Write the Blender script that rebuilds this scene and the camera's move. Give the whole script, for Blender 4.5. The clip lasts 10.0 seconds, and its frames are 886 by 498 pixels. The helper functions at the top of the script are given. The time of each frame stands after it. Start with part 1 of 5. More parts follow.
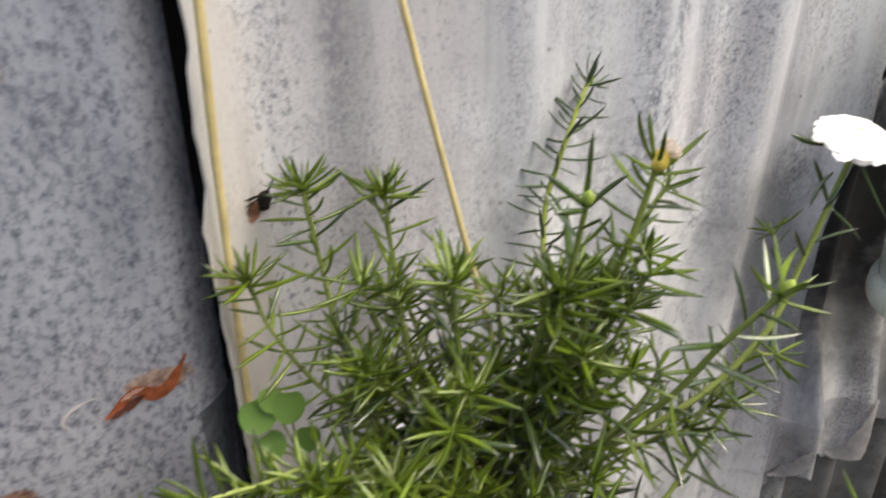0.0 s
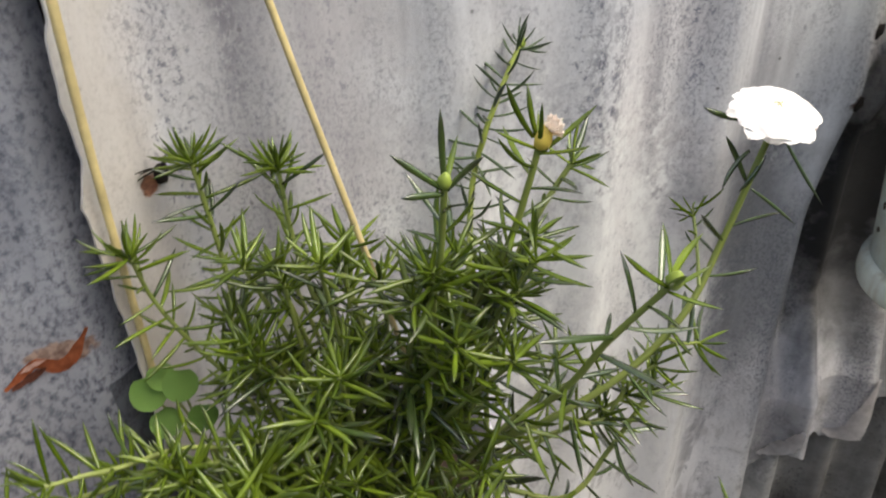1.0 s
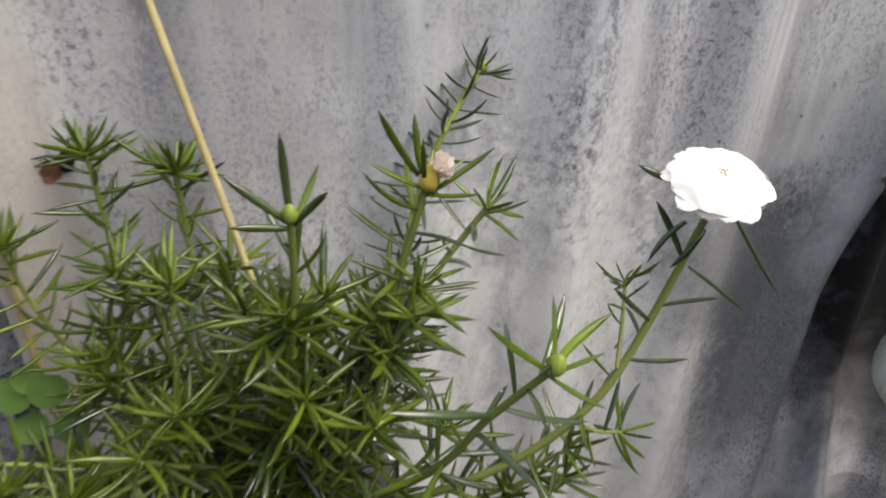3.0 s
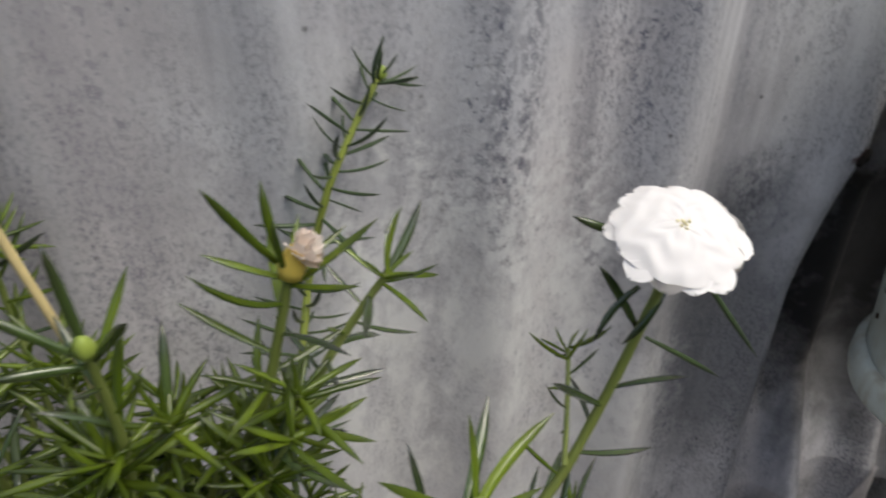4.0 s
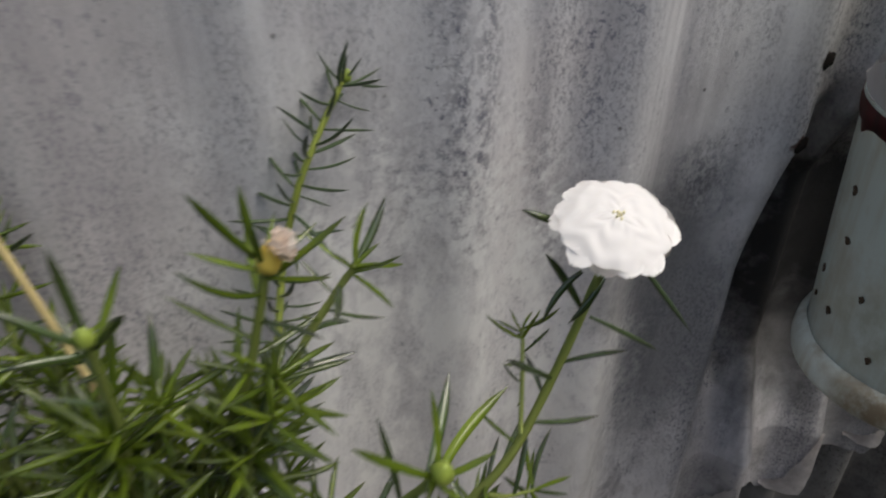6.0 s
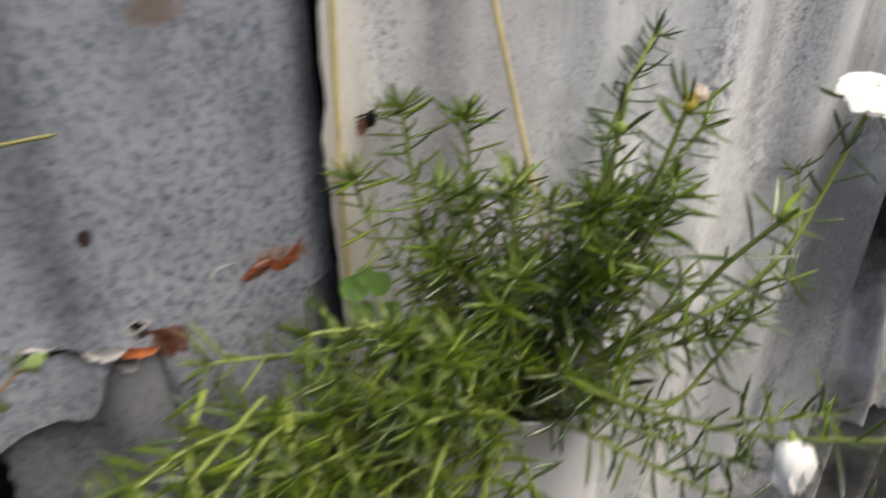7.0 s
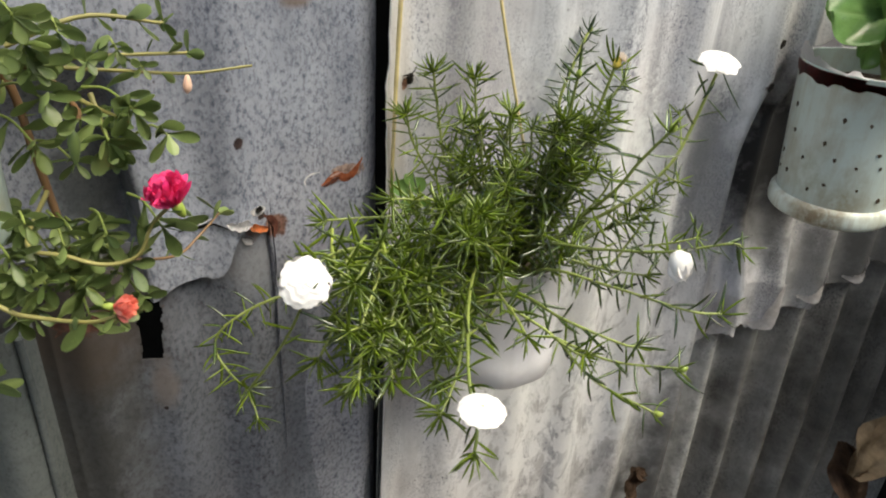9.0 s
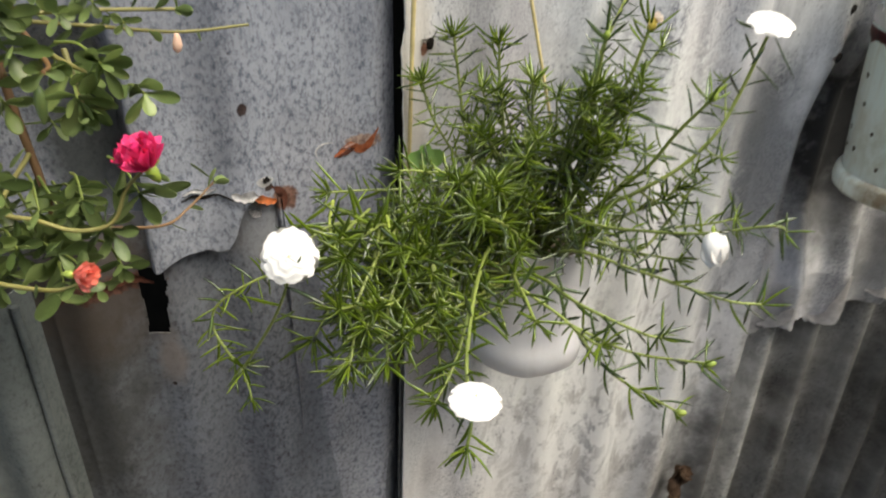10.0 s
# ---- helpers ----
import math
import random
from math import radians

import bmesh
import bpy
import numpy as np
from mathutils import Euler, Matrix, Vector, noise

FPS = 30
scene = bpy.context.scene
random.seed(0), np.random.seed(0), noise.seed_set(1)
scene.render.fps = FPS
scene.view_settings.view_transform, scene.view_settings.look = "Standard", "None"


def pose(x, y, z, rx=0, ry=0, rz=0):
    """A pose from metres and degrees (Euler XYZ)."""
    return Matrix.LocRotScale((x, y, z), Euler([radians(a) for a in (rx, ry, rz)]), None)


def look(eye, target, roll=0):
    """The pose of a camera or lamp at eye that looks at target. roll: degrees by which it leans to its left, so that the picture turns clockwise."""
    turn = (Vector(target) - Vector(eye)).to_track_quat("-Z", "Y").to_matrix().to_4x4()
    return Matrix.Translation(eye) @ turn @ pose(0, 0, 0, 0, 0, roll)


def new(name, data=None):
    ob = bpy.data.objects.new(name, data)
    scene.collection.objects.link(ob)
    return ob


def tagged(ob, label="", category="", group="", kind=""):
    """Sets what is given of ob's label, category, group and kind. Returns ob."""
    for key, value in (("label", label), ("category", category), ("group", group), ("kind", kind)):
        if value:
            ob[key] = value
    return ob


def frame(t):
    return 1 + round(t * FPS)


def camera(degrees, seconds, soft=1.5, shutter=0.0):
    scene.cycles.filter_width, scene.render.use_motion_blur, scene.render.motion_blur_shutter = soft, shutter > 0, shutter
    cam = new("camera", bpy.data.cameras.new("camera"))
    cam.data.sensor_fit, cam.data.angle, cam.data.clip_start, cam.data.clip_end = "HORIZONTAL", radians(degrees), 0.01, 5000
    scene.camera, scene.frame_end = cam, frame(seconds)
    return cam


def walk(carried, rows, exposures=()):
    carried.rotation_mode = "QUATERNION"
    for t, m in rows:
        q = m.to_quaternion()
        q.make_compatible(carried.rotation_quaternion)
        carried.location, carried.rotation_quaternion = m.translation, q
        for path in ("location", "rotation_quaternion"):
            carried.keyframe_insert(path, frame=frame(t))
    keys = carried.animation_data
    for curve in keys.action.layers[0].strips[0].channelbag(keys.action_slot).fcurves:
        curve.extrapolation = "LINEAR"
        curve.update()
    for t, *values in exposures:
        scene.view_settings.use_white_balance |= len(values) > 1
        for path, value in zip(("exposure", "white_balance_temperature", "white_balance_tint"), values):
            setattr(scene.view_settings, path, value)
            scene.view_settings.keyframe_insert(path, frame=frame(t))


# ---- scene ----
cam = camera(61.3, 10.0, 2.0, 0.5)
PATH = [
    (0, (0.0022, -0.0057, 1.4537), (0.5690, 1.6689, 0.5184), -0.33),
    (0.5, (0.0531, 0.0005, 1.4606), (0.6119, 1.6811, 0.5316), -0.87),
    (1, (0.0899, -0.0077, 1.4546), (0.4974, 1.6506, 0.4135), -1.87),
    (1.5, (0.1143, -0.0501, 1.4733), (0.3877, 1.6425, 0.4435), 1.20),
    (2, (0.1524, -0.0691, 1.4762), (0.3669, 1.6602, 0.4948), 1.46),
    (2.5, (0.1599, -0.0405, 1.4650), (0.3130, 1.6970, 0.4864), 2.54),
    (2.7, (0.1678, -0.0124, 1.4561), (0.3581, 1.7108, 0.4588), 2.89),
    (3.8, (0.2041, 0.0862, 1.4333), (0.4976, 1.7521, 0.3664), 0.92),
    (4, (0.2132, 0.1019, 1.4427), (0.5403, 1.7336, 0.3333), 0.34),
    (4.5, (0.2317, 0.1060, 1.4407), (0.6242, 1.6962, 0.2930), 0.34),
    (5, (0.2354, 0.1159, 1.4425), (0.6346, 1.7055, 0.2963), -0.16),
    (5.2, (0.2378, 0.1190, 1.4389), (0.6485, 1.6966, 0.2803), -0.22),
    (6.3, (0.1731, 0.0361, 1.4665), (0.5695, 1.6517, 0.3562), 0.67),
    (6.5, (0.1330, -0.0062, 1.4708), (0.4989, 1.6350, 0.3880), -0.46),
    (7, (-0.0000, -0.1020, 1.4813), (0.2738, 1.5707, 0.4196), -0.48),
    (7.5, (-0.1038, -0.2004, 1.4799), (0.2550, 1.4681, 0.4371), 0.92),
    (8, (-0.1393, -0.2746, 1.4811), (0.3362, 1.3759, 0.4566), 2.21),
    (8.5, (-0.1814, -0.3498, 1.4887), (0.3281, 1.3006, 0.4803), 1.75),
    (9, (-0.1626, -0.3651, 1.5082), (0.3676, 1.3033, 0.5412), 3.26),
    (9.5, (-0.1368, -0.3631, 1.5053), (0.3289, 1.3245, 0.5384), 4.47),
    (10, (-0.1019, -0.3395, 1.4804), (0.2484, 1.3507, 0.4701), 1.69),
]
EXPOSURES = [(0, 1.28, 7000, 5), (0.5, 1.14, 6980, 4), (1, 1.08, 6980, 4), (1.5, 1.02, 6980, 4), (2.5, 0.96, 6880, 4), (4.0, 0.33, 6650, 5), (4.5, 0.26, 6650, 5), (5.0, 0.07, 6650, 5), (5.2, 0.05, 6650, 5),
             (6.3, 0.17, 6780, 5), (6.6, 0.25, 6800, 4), (7.0, 1.0, 7050, 3), (7.5, 1.25, 7240, 0), (10, 1.25, 7210, 0)]
walk(cam, [(t, look(eye, target, roll)) for t, eye, target, roll in PATH], EXPOSURES)

# ---------------------------------------------------------------- light
world = bpy.data.worlds.new("sky")
scene.world = world
world.use_nodes = True
wn = world.node_tree
sky = wn.nodes.new("ShaderNodeTexSky")
sky.sky_type = "NISHITA"
sky.sun_disc = False
sky.sun_elevation = radians(63)
sky.sun_rotation = radians(132)
sky.air_density, sky.dust_density, sky.ozone_density = 1.0, 4.0, 1.0
wn.links.new(sky.outputs[0], wn.nodes["Background"].inputs[0])
wn.nodes["Background"].inputs[1].default_value = 0.135
sun_data = bpy.data.lights.new("sun", "SUN")
sun_data.energy, sun_data.angle, sun_data.color = 1.35, radians(45), (1.0, 0.96, 0.9)
sun = new("sun", sun_data)
sun.matrix_world = look((0.68, -0.5, 1.45), (0, 0, 0))

# ---------------------------------------------------------------- material helpers


def material(name, rough=0.6, metal=0.0, spec=0.5):
    m = bpy.data.materials.new(name)
    m.use_nodes = True
    b = m.node_tree.nodes["Principled BSDF"]
    b.inputs["Roughness"].default_value = rough
    b.inputs["Metallic"].default_value = metal
    b.inputs["Specular IOR Level"].default_value = spec
    return m, m.node_tree, b


def put(nt, socket, value):
    if isinstance(value, bpy.types.NodeSocket):
        nt.links.new(value, socket)
    elif isinstance(value, tuple) and len(value) == 3 and socket.type == "RGBA":
        socket.default_value = (*value, 1)
    else:
        socket.default_value = value


def coords(nt, scale=(1, 1, 1), shift=(0, 0, 0)):
    tc = nt.nodes.new("ShaderNodeTexCoord")
    mp = nt.nodes.new("ShaderNodeMapping")
    nt.links.new(tc.outputs["Object"], mp.inputs[0])
    mp.inputs["Scale"].default_value = scale
    mp.inputs["Location"].default_value = shift
    return mp.outputs[0]


def grain(nt, vec, scale, detail=4.0, rough=0.6, warp=0.0):
    n = nt.nodes.new("ShaderNodeTexNoise")
    nt.links.new(vec, n.inputs["Vector"])
    n.inputs["Scale"].default_value = scale
    n.inputs["Detail"].default_value = detail
    n.inputs["Roughness"].default_value = rough
    n.inputs["Distortion"].default_value = warp
    return n.outputs[0]


def cells(nt, vec, scale, out="Distance"):
    n = nt.nodes.new("ShaderNodeTexVoronoi")
    nt.links.new(vec, n.inputs["Vector"])
    n.inputs["Scale"].default_value = scale
    return n.outputs[out]


def ramp(nt, fac, *stops):
    n = nt.nodes.new("ShaderNodeValToRGB")
    e = n.color_ramp.elements
    while len(e) < len(stops):
        e.new(0.5)
    for k, (at, colour) in zip(e, stops):
        k.position = at
        k.color = (colour, colour, colour, 1) if isinstance(colour, (int, float)) else (*colour, 1)
    nt.links.new(fac, n.inputs[0])
    return n.outputs[0]


def mix(nt, fac, a, b, blend="MIX"):
    n = nt.nodes.new("ShaderNodeMix")
    n.data_type, n.blend_type = "RGBA", blend
    put(nt, n.inputs[0], fac)
    put(nt, n.inputs[6], a)
    put(nt, n.inputs[7], b)
    return n.outputs[2]


def calc(nt, op, a, b=0.0, clamp=False):
    n = nt.nodes.new("ShaderNodeMath")
    n.operation, n.use_clamp = op, clamp
    put(nt, n.inputs[0], a)
    put(nt, n.inputs[1], b)
    return n.outputs[0]


def relief(nt, b, height, strength=0.3, distance=0.001):
    n = nt.nodes.new("ShaderNodeBump")
    n.inputs["Strength"].default_value = strength
    n.inputs["Distance"].default_value = distance
    nt.links.new(height, n.inputs["Height"])
    nt.links.new(n.outputs[0], b.inputs["Normal"])


def near_spot(nt, at, radius, ragged=0.35):
    """1 inside a worn patch round a place on the sheet, with a ragged rim."""
    tc = nt.nodes.new("ShaderNodeTexCoord")
    d = nt.nodes.new("ShaderNodeVectorMath")
    d.operation = "SUBTRACT"
    nt.links.new(tc.outputs["Object"], d.inputs[0])
    d.inputs[1].default_value = at
    s = nt.nodes.new("ShaderNodeVectorMath")
    s.operation = "DIVIDE"
    nt.links.new(d.outputs[0], s.inputs[0])
    s.inputs[1].default_value = radius
    ln = nt.nodes.new("ShaderNodeVectorMath")
    ln.operation = "LENGTH"
    nt.links.new(s.outputs[0], ln.inputs[0])
    wob = grain(nt, tc.outputs["Object"], 110, 5, 0.65)
    v = calc(nt, "ADD", ln.outputs["Value"], calc(nt, "MULTIPLY", calc(nt, "SUBTRACT", wob, 0.5), ragged * 5))
    return ramp(nt, v, (0.75, 1.0), (1.0, 0.0))


def soft_patch(nt, at, radius, inner, outer):
    """A cloudy patch, for stain and for painted shade, round a place on the sheet, fading outwards."""
    tc = nt.nodes.new("ShaderNodeTexCoord")
    d = nt.nodes.new("ShaderNodeVectorMath")
    d.operation = "SUBTRACT"
    nt.links.new(tc.outputs["Object"], d.inputs[0])
    d.inputs[1].default_value = at
    s = nt.nodes.new("ShaderNodeVectorMath")
    s.operation = "DIVIDE"
    nt.links.new(d.outputs[0], s.inputs[0])
    s.inputs[1].default_value = radius
    ln = nt.nodes.new("ShaderNodeVectorMath")
    ln.operation = "LENGTH"
    nt.links.new(s.outputs[0], ln.inputs[0])
    wob = grain(nt, tc.outputs["Object"], 28, 5, 0.6)
    v = calc(nt, "ADD", ln.outputs["Value"], calc(nt, "MULTIPLY", calc(nt, "SUBTRACT", wob, 0.5), 0.9))
    return ramp(nt, v, (inner, 1.0), (outer, 0.0))


def island_random(nt):
    g = nt.nodes.new("ShaderNodeNewGeometry")
    o = nt.nodes.new("ShaderNodeObjectInfo")
    return calc(nt, "FRACT", calc(nt, "ADD", g.outputs["Random Per Island"], o.outputs["Random"]))


# ---------------------------------------------------------------- materials


def zinc(name, light, mid, dark, streak, speckle, spots=(), bloom=0.5, seed=0.0, metal=0.2, even=0.1, size=230.0, bleach=None, crest=0.0, clots=0.0, marks=(), stains_shade=(), peel=None):
    """Weathered galvanised sheet: crystal mottle, dark specks, run-off streaks, white bloom and rust patches."""
    m, nt, b = material(name, 0.6, metal, 0.4)
    v = coords(nt, shift=(seed, seed, seed))
    down = coords(nt, (1, 1, 0.07), (seed, 0, 0))
    big = grain(nt, v, 9, 4, 0.6)
    base = mix(nt, ramp(nt, big, (0.35, 0.0), (0.65, 1.0)), mid, light)
    wide = ramp(nt, grain(nt, coords(nt, (1, 1, 0.03), (seed + 11, 0, 0)), 11, 2, 0.5), (0.40, 0.0), (0.60, 1.0))
    base = mix(nt, calc(nt, "MULTIPLY", wide, 0.5 * streak), base, light)
    runs = grain(nt, down, 26, 4, 0.65)
    base = mix(nt, calc(nt, "MULTIPLY", ramp(nt, runs, (0.45, 0.0), (0.72, 1.0)), streak), base, light)
    runs_dark = grain(nt, coords(nt, (1, 1, 0.1), (seed + 3.1, 0, 0)), 17, 4, 0.7)
    base = mix(nt, calc(nt, "MULTIPLY", ramp(nt, runs_dark, (0.52, 0.0), (0.75, 1.0)), 0.55 * streak + 0.15), base, dark)
    # fine mottled crystal pattern
    fine = grain(nt, coords(nt, (1, 1, 0.7)), size, 5, 0.72)
    patch = ramp(nt, grain(nt, coords(nt, (1, 1, 0.35), (seed + 7, 0, 0)), 14, 4, 0.65), (0.42, even), (0.62, 1.0))
    fleck = ramp(nt, fine, (0.46, 0.0), (0.66, 1.0))
    base = mix(nt, calc(nt, "MULTIPLY", calc(nt, "MULTIPLY", fleck, patch), speckle), base, dark)
    pale = ramp(nt, grain(nt, v, 150, 3, 0.6), (0.55, 0.0), (0.7, 1.0))
    base = mix(nt, calc(nt, "MULTIPLY", pale, 0.3 * bloom), base, light)
    if clots:
        lump = ramp(nt, grain(nt, coords(nt, (1, 1, 0.8), (seed, 0, 0)), 230, 4, 0.7, 0.3), (0.55, 0.0), (0.62, 1.0))
        band = ramp(nt, grain(nt, coords(nt, (1, 1, 0.2), (seed + 21, 0, 0)), 17, 4, 0.65), (0.47, 0.0), (0.60, 1.0))
        base = mix(nt, calc(nt, "MULTIPLY", calc(nt, "MULTIPLY", lump, band), clots), base, (dark[0] * 0.8, dark[1] * 0.85, dark[2] * 0.95))
    for at, radius, share in marks:
        lump = ramp(nt, grain(nt, coords(nt, (1, 1, 0.7), (seed, 0, 0)), 260, 5, 0.72, 0.3), (0.44, 0.0), (0.57, 1.0))
        base = mix(nt, calc(nt, "MULTIPLY", calc(nt, "MULTIPLY", lump, soft_patch(nt, at, radius, 0.2, 1.1)), share), base, dark)
    # sparse dark pits
    pits = ramp(nt, cells(nt, v, 75), (0.06, 1.0), (0.13, 0.0))
    rare = ramp(nt, grain(nt, v, 33, 2), (0.56, 0.0), (0.62, 1.0))
    base = mix(nt, calc(nt, "MULTIPLY", calc(nt, "MULTIPLY", pits, rare), 0.75), base, (0.06, 0.05, 0.055))
    # faint warm stain
    warm = ramp(nt, grain(nt, v, 6, 3, 0.5), (0.5, 0.0), (0.75, 0.45))
    base = mix(nt, warm, base, mix(nt, 1.0, base, (1.0, 0.92, 0.87), "MULTIPLY"))
    if bleach:
        at, radius = bleach[:2]
        full = bleach[2]
        cloud = calc(nt, "MULTIPLY", near_spot(nt, at, radius, 0.25), ramp(nt, grain(nt, coords(nt, (1, 1, 0.6), (seed, 0, 0)), 34, 6, 0.68, 0.2), (0.36, 0.18 * full), (0.50, 0.55 * full), (0.60, 1.0 * full)))
        base = mix(nt, cloud, base, (0.79, 0.795, 0.80))
    if peel:
        at, radius, share = peel
        zone = calc(nt, "MULTIPLY", soft_patch(nt, at, radius, 0.5, 1.1), share)
        flake = ramp(nt, grain(nt, coords(nt, (1, 1, 0.55), (seed + 2, 0, 0)), 38, 6, 0.66, 0.9), (0.43, 0.0), (0.49, 1.0))
        base = mix(nt, calc(nt, "MULTIPLY", zone, flake), base, (0.80, 0.795, 0.82))
        worn = ramp(nt, grain(nt, coords(nt, (1, 1, 0.45), (seed + 9, 0, 0)), 24, 6, 0.7, 0.7), (0.53, 0.0), (0.60, 1.0))
        base = mix(nt, calc(nt, "MULTIPLY", calc(nt, "MULTIPLY", zone, worn), 0.7), base, (0.27, 0.255, 0.27))
    # Bright line painted along the ridges for the sheen on their folds.
    if crest:
        top = nt.nodes.new("ShaderNodeAttribute")
        top.attribute_name = "ridge"
        crest_glint = calc(nt, "MULTIPLY", ramp(nt, top.outputs["Fac"], (0.82, 0.0), (0.95, 0.3), (0.99, 1.0)), ramp(nt, grain(nt, coords(nt, (1, 1, 0.16)), 34, 5, 0.7), (0.46, 0.0), (0.64, crest)))
        base = mix(nt, crest_glint, base, light)
    # Soft patches of colour: real stain, and shade painted onto the sheet.
    for at, radius, tint, amount in stains_shade:
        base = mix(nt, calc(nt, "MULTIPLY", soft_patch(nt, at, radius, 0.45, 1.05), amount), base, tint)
    for at, radius, tint in spots:
        base = mix(nt, near_spot(nt, at, radius), base, mix(nt, ramp(nt, grain(nt, v, 160, 4), (0.4, 0.0), (0.6, 1.0)), tint, (tint[0] * 0.45, tint[1] * 0.4, tint[2] * 0.4)))
    nt.links.new(base, b.inputs["Base Color"])
    put(nt, b.inputs["Roughness"], ramp(nt, grain(nt, v, 60, 3), (0.3, 0.48), (0.7, 0.72)))
    relief(nt, b, calc(nt, "ADD", fine, calc(nt, "MULTIPLY", big, 2.0)), 0.18, 0.002)
    return m


M_left = zinc("zinc_blue_grey", (0.36, 0.373, 0.436), (0.217, 0.228, 0.274), (0.058, 0.065, 0.096), 0.25, 1.0,
              [((-0.122, 0.33, 1.150), (0.012, 0.06, 0.015), (0.20, 0.11, 0.085)), ((-0.04, 0.37, 1.192), (0.020, 0.06, 0.008), (0.38, 0.27, 0.23)),
               ((-0.136, 0.33, 1.167), (0.004, 0.06, 0.004), (0.04, 0.025, 0.02)),
               ((-0.152, 0.32, 1.248), (0.005, 0.06, 0.006), (0.05, 0.03, 0.03))], 1.0, 0.0, even=0.75, size=230.0, clots=0.5,
              # First patch paints the shade in the recess behind the purslane.
              stains_shade=[((-0.287, 0.29, 1.215), (0.052, 2.0, 0.085), (0.050, 0.056, 0.058), 0.85), ((-0.090, 0.35, 1.373), (0.020, 2.0, 0.012), (0.16, 0.11, 0.085), 0.8)])
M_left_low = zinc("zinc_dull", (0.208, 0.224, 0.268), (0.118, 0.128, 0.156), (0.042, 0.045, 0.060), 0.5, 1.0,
                  # First patch paints the gap's shade by the rolled edge, over brown stain.
                  [((-0.29, 0.29, 1.088), (0.05, 0.08, 0.012), (0.16, 0.075, 0.055)), ((-0.250, 0.30, 0.958), (0.003, 0.06, 0.003), (0.03, 0.02, 0.02))], 1.0, 2.3, even=0.7, size=200.0, clots=0.6, stains_shade=[((-0.350, 0.29, 0.98), (0.110, 2.0, 0.28), (0.050, 0.050, 0.049), 0.85), ((-0.300, 0.29, 1.09), (0.085, 2.0, 0.10), (0.075, 0.058, 0.048), 0.75), ((-0.247, 0.30, 0.992), (0.017, 2.0, 0.040), (0.25, 0.215, 0.205), 0.65), ((-0.148, 0.33, 1.118), (0.045, 2.0, 0.050), (0.28, 0.275, 0.30), 0.5)])
M_green = zinc("zinc_greenish", (0.165, 0.18, 0.183), (0.092, 0.105, 0.106), (0.028, 0.036, 0.036), 0.5, 0.5, (), 0.3, 4.1, even=0.5, clots=0.5)
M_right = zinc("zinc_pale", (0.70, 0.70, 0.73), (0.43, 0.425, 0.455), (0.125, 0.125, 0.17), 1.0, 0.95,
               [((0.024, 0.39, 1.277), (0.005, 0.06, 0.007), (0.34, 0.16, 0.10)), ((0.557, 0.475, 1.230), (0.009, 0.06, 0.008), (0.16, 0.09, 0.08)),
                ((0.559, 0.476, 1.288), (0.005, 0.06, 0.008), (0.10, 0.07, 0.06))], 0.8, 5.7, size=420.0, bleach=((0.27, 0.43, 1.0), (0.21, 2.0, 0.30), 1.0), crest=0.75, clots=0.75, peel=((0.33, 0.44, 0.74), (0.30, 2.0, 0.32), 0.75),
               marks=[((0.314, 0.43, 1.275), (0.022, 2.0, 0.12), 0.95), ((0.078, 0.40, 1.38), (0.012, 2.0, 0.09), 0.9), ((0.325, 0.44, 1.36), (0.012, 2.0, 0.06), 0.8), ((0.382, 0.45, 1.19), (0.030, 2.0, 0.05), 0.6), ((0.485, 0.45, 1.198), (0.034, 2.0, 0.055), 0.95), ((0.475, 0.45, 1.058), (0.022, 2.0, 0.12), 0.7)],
               # Near-black patches paint the bucket's shade on the sheet; others darken its lower right.
               stains_shade=[((0.11, 0.40, 1.40), (0.10, 2.0, 0.28), (0.33, 0.315, 0.335), 0.55), ((0.45, 0.45, 1.17), (0.075, 2.0, 0.08), (0.20, 0.20, 0.215), 0.6), ((0.495, 0.46, 1.09), (0.055, 2.0, 0.17), (0.17, 0.175, 0.19), 0.7), ((0.640, 0.49, 1.10), (0.105, 2.0, 0.17), (0.035, 0.035, 0.037), 0.97), ((0.665, 0.50, 0.99), (0.090, 2.0, 0.10), (0.060, 0.060, 0.062), 0.6), ((0.84, 0.50, 0.88), (0.20, 2.0, 0.15), (0.13, 0.13, 0.135), 0.7), ((0.71, 0.49, 0.53), (0.36, 2.0, 0.30), (0.075, 0.073, 0.073), 0.95), ((0.585, 0.47, 0.55), (0.12, 2.0, 0.36), (0.10, 0.10, 0.105), 0.9), ((0.98, 0.5, 0.93), (0.22, 2.0, 0.20), (0.075, 0.075, 0.074), 0.8),
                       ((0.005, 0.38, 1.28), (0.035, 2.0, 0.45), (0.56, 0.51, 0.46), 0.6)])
# Dark all over, paler at the upper left, darkest towards the right.
M_right_low = zinc("zinc_dark", (0.32, 0.32, 0.325), (0.088, 0.087, 0.088), (0.028, 0.028, 0.029), 0.4, 0.7, (), 0.5, 8.9, crest=0.45, bleach=((0.53, 0.48, 0.60), (0.12, 2.0, 0.34), 0.6), clots=0.6, stains_shade=[((1.08, 0.5, 0.60), (0.36, 2.0, 0.34), (0.020, 0.020, 0.019), 0.6)])


def plain(name, colour, rough=0.6, spec=0.4, vary=0.25, scale=60.0, metal=0.0):
    m, nt, b = material(name, rough, metal, spec)
    v = coords(nt)
    g = ramp(nt, grain(nt, v, scale, 5, 0.65), (0.3, 1 - vary), (0.7, 1 + vary))
    nt.links.new(mix(nt, 1.0, colour, g, "MULTIPLY"), b.inputs["Base Color"])
    relief(nt, b, grain(nt, v, scale * 3, 4), 0.15, 0.001)
    return m


